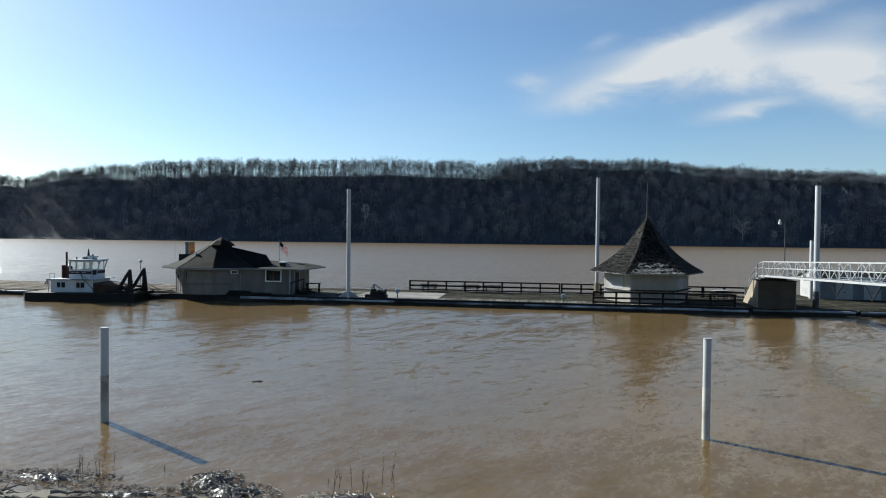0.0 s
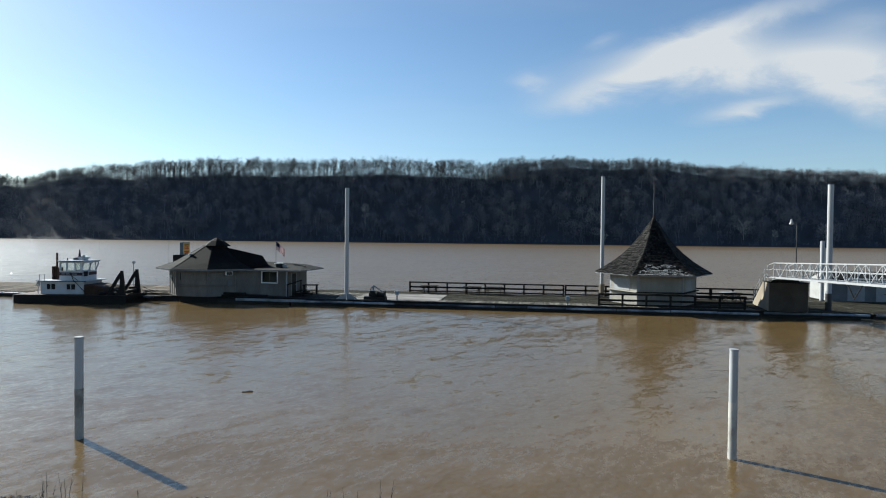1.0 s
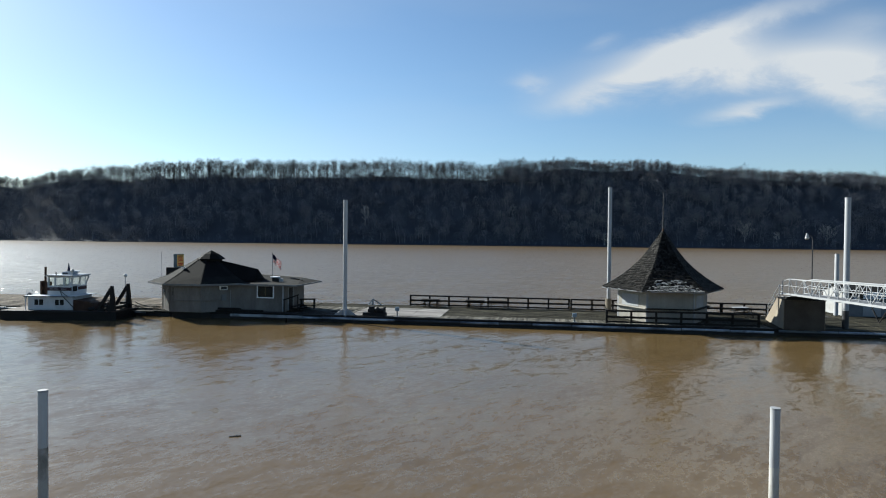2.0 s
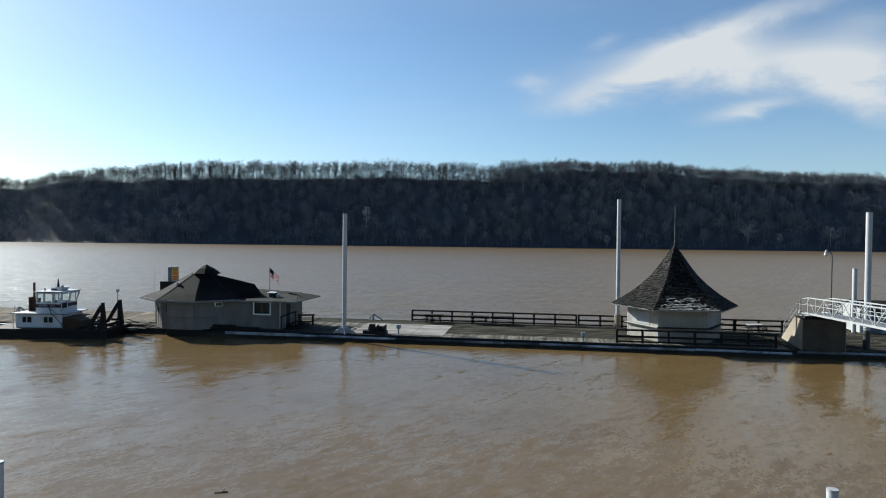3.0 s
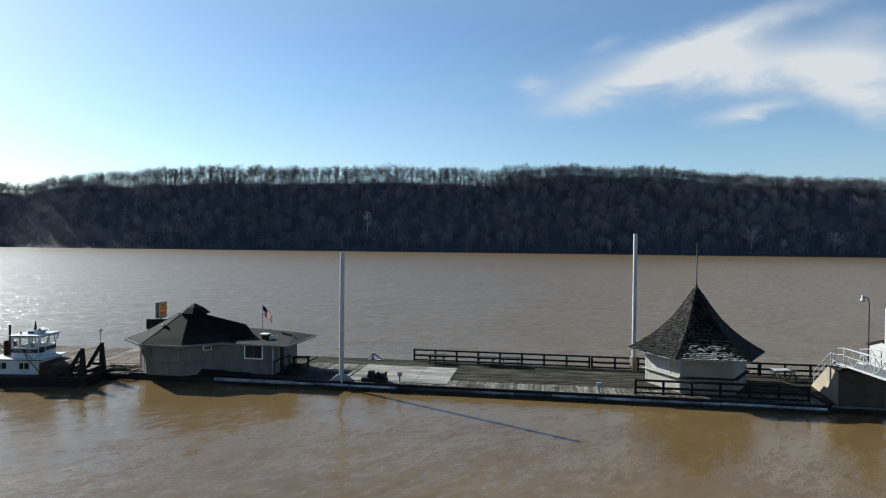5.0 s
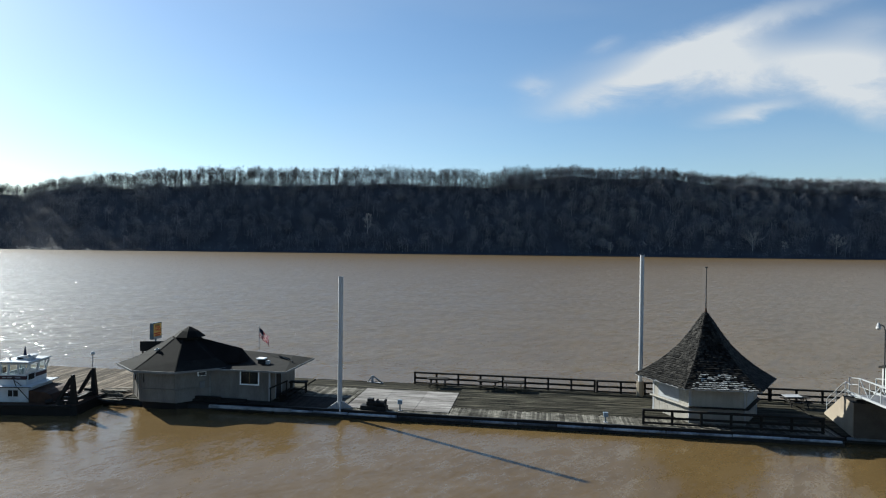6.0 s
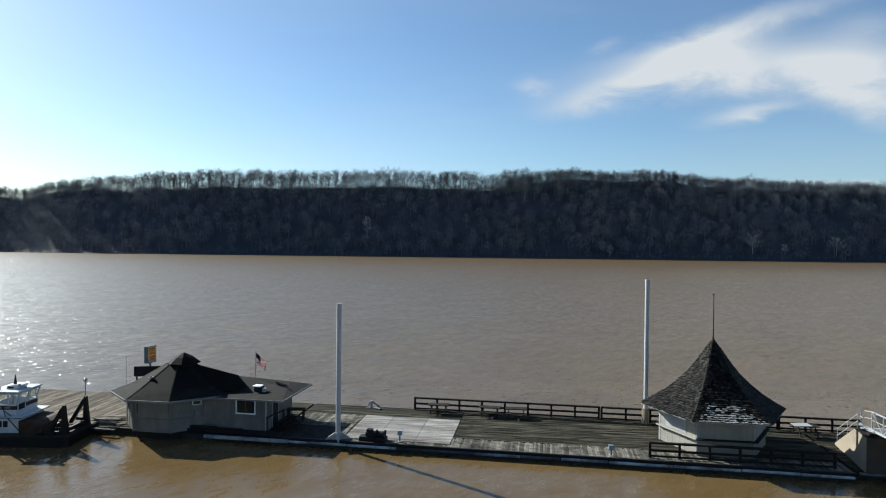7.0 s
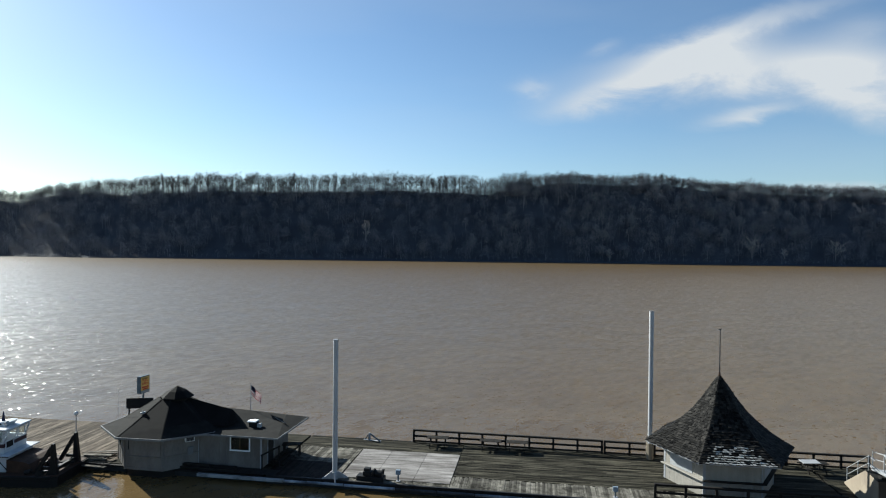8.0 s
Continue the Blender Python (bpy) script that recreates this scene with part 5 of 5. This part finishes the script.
    part("search_light", rod((5.55, 1.4, 4.1), (5.8, 1.3, 4.2), 0.12, n=12), M_GREYTRIM, ob)
    part("light_bracket", rod((5.6, 1.4, 3.8), (5.6, 1.4, 4.12), 0.03), M_GREYTRIM, ob)
    part("roof_fitting", rod((4.15, 1.5, 3.8), (4.15, 1.5, 4.02), 0.05), M_BLACK, ob)
    part("awning_rod", rod((6.4, 1.0, 3.75), (6.75, 0.9, 3.72), 0.03), M_GREYTRIM, ob)
    # exhaust stacks and engine boxes
    st = part("exhaust_stack", rod((2.75, 2.2, 1.95), (2.75, 2.2, 4.45), 0.09, n=12), M_RUST, ob, "rust-black exhaust stack")
    part("stack_guard", box(2.45, 2.6, 1.9, 2.5, 2.0, 3.2), M_RUST, ob)
    part("stack_guard", box(2.92, 3.12, 1.9, 2.5, 2.0, 3.1), M_RUST, ob)
    part("engine_box", prism([(6.15, 0.76), (8.1, 0.76), (7.8, 1.4), (7.4, 1.55), (6.15, 1.66)], "y", 0.7, 3.5), M_RUST, ob)
    part("deck_rope", rod((7.7, 0.4, 0.9), (8.1, 0.5, 1.0), 0.16, n=10), M_BLACK, ob)
    for x in (2.15, 2.6):
        part("rail_post", rod((x, 0.65, 2.0), (x, 0.65, 2.55), 0.02), M_GREYTRIM, ob)
    part("hand_rail", rod((2.1, 0.65, 2.5), (2.65, 0.65, 2.5), 0.02), M_GREYTRIM, ob)
    part("radio_mast", rod((5.5, 0.85, 2.0), (5.0, 0.8, 2.4), 0.025), M_BLACK, ob)
    # push knees at the bow
    for y in (0.55, 3.2):
        k = part("push_knee", prism([(9.6, -0.2), (10.05, -0.2), (9.95, 0.9), (9.72, 2.95), (9.55, 2.95), (9.5, 1.4), (9.25, 0.9), (9.2, 0.7)], "y", y - 0.13, y + 0.13), M_HULL, ob, "heavy black push knee")
        part("knee_brace", beam((9.55, y, 2.7), (8.45, y, 0.85), 0.22, 0.24), M_HULL, k)
        part("knee_tie", beam((8.9, y, 1.2), (9.6, y, 1.2), 0.15, 0.2), M_HULL, k)
    part("cross_beam", beam((9.6, 0.5, 1.0), (9.6, 3.2, 1.0), 0.2, 0.25), M_HULL, ob)
    for x, z, lean in ((9.05, 1.9, 0.12), (8.75, 1.35, -0.2)):
        part("timber_post", beam((x, 1.6, 0.74), (x + lean, 1.5, z), 0.14, 0.14), M_HULL, ob)
    # ropes and timber lying on the fore deck
    for x, y, L, a in ((8.2, 0.5, 1.3, 0.2), (8.6, 0.9, 1.1, -0.4), (8.9, 2.0, 1.4, 0.7), (7.9, 1.0, 1.0, 1.2)):
        part("loose_timber", beam((x, y, 0.86), (x + L * math.cos(a), y + L * math.sin(a) * 0.5, 0.98), 0.14, 0.12), M_HULL, ob)
    for x, y in ((8.75, 0.45), (9.15, 2.5)):
        part("rope_coil", rod((x, y, 0.76), (x, y, 1.02), 0.3, n=14, r2=0.22), M_DARKWOOD, ob)
    part("deck_hose", rod((5.2, 0.66, 2.05), (4.75, 0.9, 2.75), 0.03), M_BLACK, ob)
    part("deck_hose", rod((5.2, 0.66, 2.05), (6.3, 0.6, 0.95), 0.03), M_BLACK, ob)
    part("winch_drum", rod((8.3, 1.3, 1.1), (8.3, 2.3, 1.1), 0.3, n=12), M_RUST, ob)


M_STRIPE = mat("maroon_stripe", (0.024, 0.010, 0.016), (0.037, 0.018, 0.024), 0.5, 3, 14, 0)
build_boat()


# ---- gangway, its landing and the barge beyond ----
def build_landing():
    ob = thing("gangway_landing", DOCK @ pose(26.42, 0.55, 0.5, 0, 0, -7.0) @ pose(-26.42, -0.55, 0), "beige sheathed stair block under the end of the gangway", "landing")
    prof = [(0.55, 0.03), (6.35, 0.03), (6.35, 0.14), (2.55, 2.33), (0.55, 2.33)]
    part("stair_block", prism(prof, "x", 26.55, 29.45), M_BEIGE, ob)
    part("front_sheet", box(26.6, 29.4, 0.5, 0.546, 0.05, 2.32), M_BROWNSHEET, ob, "dark brown front sheathing")
    part("landing_deck", box(26.5, 29.5, 0.48, 2.58, 2.335, 2.40, bev=0.01), M_DARKWOOD, ob)
    for k in range(12):
        v = 2.62 + k * 0.30
        z = 2.33 - (k + 0.55) * 0.173
        part("tread", box(26.7, 29.3, v, v + 0.3, z - 0.01, z + 0.035), M_DARKWOOD, ob)
    for u in (26.63, 29.37):
        for v, z in ((2.3, 2.4), (4.1, 1.45), (6.1, 0.28)):
            part("rail_post", rod((u, v, z - 0.12), (u, v, z + 0.98), 0.028), M_ALU, ob)
        for h in (0.5, 0.98):
            part("hand_rail", rod((u, 2.3, 2.4 + h), (u, 6.1, 0.28 + h), 0.026), M_ALU, ob)
            part("hand_rail", rod((u, 1.3, 2.4 + h), (u, 2.3, 2.4 + h), 0.026), M_ALU, ob)


def build_gangway():
    ob = thing("gangway", DOCK.copy(), "white aluminium truss gangway leading up to the shore", "gangway")
    slope = -0.034

    def zf(v):
        return 3.26 + slope * (v - 0.7)
    v_far, v_near, panel, h = 0.75, -45.0, 1.32, 1.19
    n = int((v_far - v_near) / panel)
    for u in (27.0, 28.7):
        part("bottom_chord", beam((u, v_far + 1.6, zf(v_far + 1.6)), (u, v_near, zf(v_near)), 0.09, 0.14), M_ALU, ob)
        part("top_chord", beam((u, v_far, zf(v_far) + h), (u, v_near, zf(v_near) + h), 0.08, 0.08), M_ALU, ob)
        part("mid_rail", beam((u, v_far, zf(v_far) + h * 0.55), (u, v_near, zf(v_near) + h * 0.55), 0.03, 0.04), M_ALU, ob)
        for k in range(n):
            v0, v1 = v_far - k * panel, v_far - (k + 1) * panel
            part("upright", beam((u, v0, zf(v0)), (u, v0, zf(v0) + h), 0.045, 0.045), M_ALU, ob)
            lo, hi = (v0, v1) if k % 2 else (v1, v0)
            part("brace", beam((u, lo, zf(lo)), (u, hi, zf(hi) + h), 0.042, 0.042), M_ALU, ob)
        part("entry_rail", beam((u, v_far, zf(v_far) + h), (u, v_far + 1.35, zf(v_far) + 0.95), 0.05, 0.05), M_ALU, ob)
        part("entry_rail", beam((u, v_far, zf(v_far) + 0.75), (u, v_far + 1.35, zf(v_far) + 0.5), 0.04, 0.04), M_ALU, ob)
        part("entry_post", beam((u, v_far + 1.35, zf(v_far) - 0.2), (u, v_far + 1.35, zf(v_far) + 0.97), 0.05, 0.05), M_ALU, ob)
    part("walkway_deck", beam((27.85, v_far + 0.2, zf(v_far) + 0.02), (27.85, v_near, zf(v_near) + 0.02), 1.6, 0.06), M_GRATE, ob)
    for k in range(0, n, 2):
        v = v_far - k * panel
        part("cross_bearer", beam((27.0, v, zf(v) - 0.06), (28.7, v, zf(v) - 0.06), 0.08, 0.1), M_ALU, ob)
    part("end_bearer", box(26.8, 28.9, 0.6, 1.0, 2.9, 3.06), M_DARKWOOD, ob)
    # hinged apron down to the landing, and shore pier
    part("apron_plate", prism([(0.7, 3.12), (2.45, 2.95), (2.45, 2.905), (0.7, 3.07)], "x", 27.1, 28.6), M_ALU, ob)
    for v in (-11.9, -16.1, -20.3):
        part("knee_strut", beam((27.08, v + 0.9, zf(v) - 0.05), (27.08, v, zf(v) - 0.95), 0.05, 0.05), M_HULL, ob)
        part("knee_strut", beam((27.08, v - 0.9, zf(v) - 0.05), (27.08, v, zf(v) - 0.95), 0.05, 0.05), M_HULL, ob)
    pier = thing("shore_pier", on_dock(27.85, -45.4, 0.0), "plain concrete pier carrying the shore end of the gangway", "pier")
    part("pier_body", box(-1.5, 1.5, -1.2, 1.2, -1.0, zf(-45.0) - 0.12, bev=0.03), M_CONCRETE, pier)


M_BROWNSHEET = mat("brown_sheathing", (0.045, 0.036, 0.028), (0.075, 0.062, 0.05), 0.8, 0.9, 10, 0.2)
M_GRATE = mat("grey_grating", (0.106, 0.106, 0.111), (0.169, 0.169, 0.174), 0.6, 2, 14, 0.2)
M_CONCRETE = mat("grey_concrete", (0.148, 0.142, 0.132), (0.201, 0.195, 0.185), 0.85, 1, 12, 0.2)
build_landing()
build_gangway()


def lamp_post():
    ob = thing("street_lamp", on_dock(29.2, 2.1, 2.9), "dark curved-arm lamp post with a pale lamp head", "street lamp")
    part("post", rod((0, 0, 0), (0, 0, 4.65), 0.05, n=10, r2=0.04), M_DARKSTEEL, ob)
    bm = bmesh.new()
    pts = [(0, 0, 4.6), (-0.05, 0, 4.85), (-0.18, 0, 5.0), (-0.36, 0, 5.02)]
    for a, b in zip(pts, pts[1:]):
        rod(a, b, 0.04, bm)
    part("arm", bm, M_DARKSTEEL, ob)
    head = part("lamp_head", rod((-0.42, 0, 4.87), (-0.42, 0, 5.16), 0.14, n=14, r2=0.07), M_GREYTRIM, ob)
    bm = bmesh.new()
    bmesh.ops.create_uvsphere(bm, u_segments=12, v_segments=8, radius=0.165, matrix=Matrix.Translation((-0.42, 0, 4.80)) @ Matrix.Diagonal((1, 1, 0.8, 1)))
    part("globe", bm, M_LAMPGLASS, head, smooth=True)
    part("base_flange", rod((0, 0, 0), (0, 0, 0.05), 0.14, n=12), M_DARKSTEEL, ob)


lamp_post()


# the white shed's front, darkened to grey-blue to hold its shade
M_SHEDSHADE = mat("shaded_shed_paint", (0.095, 0.102, 0.115), (0.150, 0.158, 0.172), 0.7, 1.0, 10, 0.1, stain=(0.07, 0.072, 0.08))


def barge_house():
    ob = thing("barge_house", on_dock(35.6, 10.8, 0.52), "long white shed with a dark gabled roof on the dock", "house")
    L, D, E, P = 17.0, 4.2, 2.15, 2.7
    part("front_wall", box(0.1, L, 0, 0.1, 0, E), M_SHEDSHADE, ob, "front boarding with its shade put into a grey-blue colour")
    part("back_wall", box(0.1, L, D - 0.1, D, 0, E), M_WHITE, ob)
    for x in (0.0, L - 0.1):
        part("gable_wall", prism([(0, 0), (D, 0), (D, E), (D / 2, P), (0, E)], "x", x, x + 0.098), M_WHITE, ob)
    part("roof_slope", prism([(-0.35, E - 0.13), (D / 2, P + 0.02), (D / 2, P + 0.1), (-0.35, E - 0.05)], "x", 0.12, L + 0.2), M_ROOF, ob)
    part("roof_slope", prism([(D + 0.35, E - 0.13), (D / 2, P + 0.02), (D / 2, P + 0.1), (D + 0.35, E - 0.05)], "x", 0.12, L + 0.2), M_ROOF, ob)
    bm = beam((-0.03, -0.35, E - 0.07), (-0.03, D / 2, P + 0.07), 0.2, 0.16)
    beam((-0.03, D + 0.35, E - 0.07), (-0.03, D / 2, P + 0.07), 0.2, 0.16, bm)
    part("barge_board", bm, M_ROOF, ob)
    for k in range(6):
        x = 1.6 + k * 2.5
        d = part("roller_door", box(x, x + 1.5, -0.03, -0.002, 0.05, 1.85), M_GREYTRIM, ob)
        part("door_handle", box(x + 0.65, x + 0.85, -0.06, -0.031, 0.7, 0.76), M_BLACK, d)
    for z in (1.72, 1.92, 2.12):
        part("awning_slat", box(1.4, L + 0.1, -0.46, -0.40, z, z + 0.12, bev=0.01), M_BRIGHTWHITE, ob, "white awning slat")
    for k in range(8):
        x = 1.5 + k * 2.2
        part("awning_bracket", box(x, x + 0.06, -0.398, -0.005, 1.74, 1.82), M_BLACK, ob)
    for x in (4.6, 9.7, 14.6):
        part("dark_window", box(x, x + 0.8, -0.025, -0.002, 0.7, 1.5), M_DARKIN, ob, "dark window opening")
    part("corner_board", box(0.0, 0.16, -0.025, -0.001, 0, E), M_WHITE, ob)


barge_house()


# ---- debris on the near shore ----
def build_shore():
    rng = random.Random(77)
    for cx, cy, rx, ry, h, n in ((-6.9, 15.9, 1.2, 0.35, 0.07, 420), (-2.75, 16.0, 0.5, 0.5, 0.16, 420), (-2.0, 15.4, 0.85, 0.45, 0.14, 520), (1.0, 15.1, 0.9, 0.4, 0.14, 380), (-4.5, 15.1, 1.6, 0.35, 0.06, 420), (4.4, 14.8, 1.4, 0.35, 0.08, 260)):
        verts, faces = [], []
        K, J = 26, 10
        for j in range(J):
            q = j / (J - 1)
            for i in range(K):
                a = 2 * math.pi * i / K
                wob = 1 + 0.8 * noise.noise(Vector((math.cos(a) * 2.4 + cx, math.sin(a) * 2.4, q * 0.5)))
                x, y = rx * q * wob * math.cos(a), ry * q * wob * math.sin(a)
                z = h * (1 - q * q) + 0.09 * (1 - 0.6 * q) * noise.noise(Vector((x * 5, y * 5, cx))) - 0.07 * q
                verts.append((x, y, z))
        for j in range(J - 1):
            for i in range(K):
                faces.append((j * K + i, j * K + (i + 1) % K, (j + 1) * K + (i + 1) % K, (j + 1) * K + i))
        ob = thing("debris_heap", pose(cx, cy, max(0.0, ground_z(cx, cy))), "wet heap of flood debris, twigs and bark at the waterline", "debris", "debris heaps")
        from_arrays("wet_mat", verts, faces, M_DRIFTWET, ob)
        bm = bmesh.new()
        for k in range(int(n * 1.6)):
            a, q = rng.uniform(0, 6.28), rng.random() ** 0.6 * 1.55
            x, y = rx * q * math.cos(a), ry * q * math.sin(a)
            z = h * max(0, 1 - q * q) + 0.02
            L, t, e = rng.uniform(0.03, 0.13), rng.uniform(0, 6.28), rng.uniform(-0.2, 0.3)
            d = Vector((math.cos(t), math.sin(t), e)).normalized() * L
            p = Vector((x, y, z))
            rod(p - d / 2, p + d / 2, rng.uniform(0.003, 0.008), bm, n=4)
        tagged(part("brushwood", bm, M_DRIFTWET, ob), kind="stuff")
    logs = [(-7.6, 14.7, 1.4, 8), (-7.0, 14.5, 1.1, -20), (-7.3, 14.9, 0.8, 40), (-5.2, 14.6, 1.5, 4), (-5.6, 14.8, 0.9, 12), (-4.0, 14.7, 1.1, -6), (-8.2, 15.3, 0.9, 15),
            (-3.0, 15.2, 0.8, -30), (-1.4, 15.1, 0.7, -40), (-6.2, 14.2, 1.2, -4), (-8.6, 14.6, 1.3, 25), (-2.5, 14.6, 1.2, 10)]
    for x, y, L, a in logs:
        r = rng.uniform(0.025, 0.05)
        ob = thing("driftwood_log", pose(x, y, max(0, ground_z(x, y)) + r + 0.05, 0, rng.uniform(-4, 4), a), "bleached driftwood branch lying on the silt", "driftwood", "driftwood")
        bm = bmesh.new()
        pts = [Vector((-L / 2 + L * k / 5, 0.05 * math.sin(k * 1.7 + a), 0.03 * math.sin(k * 2.3 + x))) for k in range(6)]
        for k in range(5):
            rod(pts[k], pts[k + 1], r * (1 - 0.12 * k), bm, n=7, r2=r * (1 - 0.12 * (k + 1)))
        part("branch", bm, M_DRIFT, ob)
        part("stub", rod(pts[2], pts[2] + Vector((0.12, 0.14, 0.08)), r * 0.5, n=6, r2=r * 0.25), M_DRIFT, ob)
    for k in range(26):
        x = rng.choice((rng.uniform(-7.2, -3.2), rng.uniform(-6.6, -5.4), rng.uniform(0.2, 2.2)))
        y = rng.uniform(15.3, 16.6)
        h = rng.uniform(0.25, 0.85)
        ob = thing("reed_stalk", pose(x, y, -0.05, rng.uniform(-9, 9), rng.uniform(-12, 12), 0), "dead brown reed stalk standing in the shallows", "reed", "reed stalks")
        part("stem", rod((0, 0, 0), (0, 0, h), 0.009, n=4, r2=0.003), M_REED, ob)
        part("leaf_blade", rod((0, 0, h * 0.45), (0.05, 0.03, h * 0.8), 0.006, n=3, r2=0.001), M_REED, ob)


build_shore()
stick = thing("floating_stick", pose(-5.65, 26.4, 0.0, 0, 0, 12), "short dark stick floating on the river", "stick")
part("branch", rod((-0.22, 0, 0.0), (0.2, 0.05, 0.02), 0.035, n=7, r2=0.02), M_DRIFTWET, stick)
part("twig", rod((0.0, 0.0, 0.01), (0.1, 0.12, 0.09), 0.012, n=5, r2=0.006), M_DRIFTWET, stick)
drift = thing("floating_branch", pose(34.3, 53.3, 0.03, 0, 2, -24), "pale bare branch floating beside the dock", "branch")
part("branch", rod((-1.0, 0, 0.0), (1.1, 0.12, 0.02), 0.06, n=7, r2=0.025), M_DRIFT, drift)
part("twig", rod((0.2, 0.05, 0.01), (0.7, 0.4, 0.05), 0.025, n=5, r2=0.01), M_DRIFT, drift)
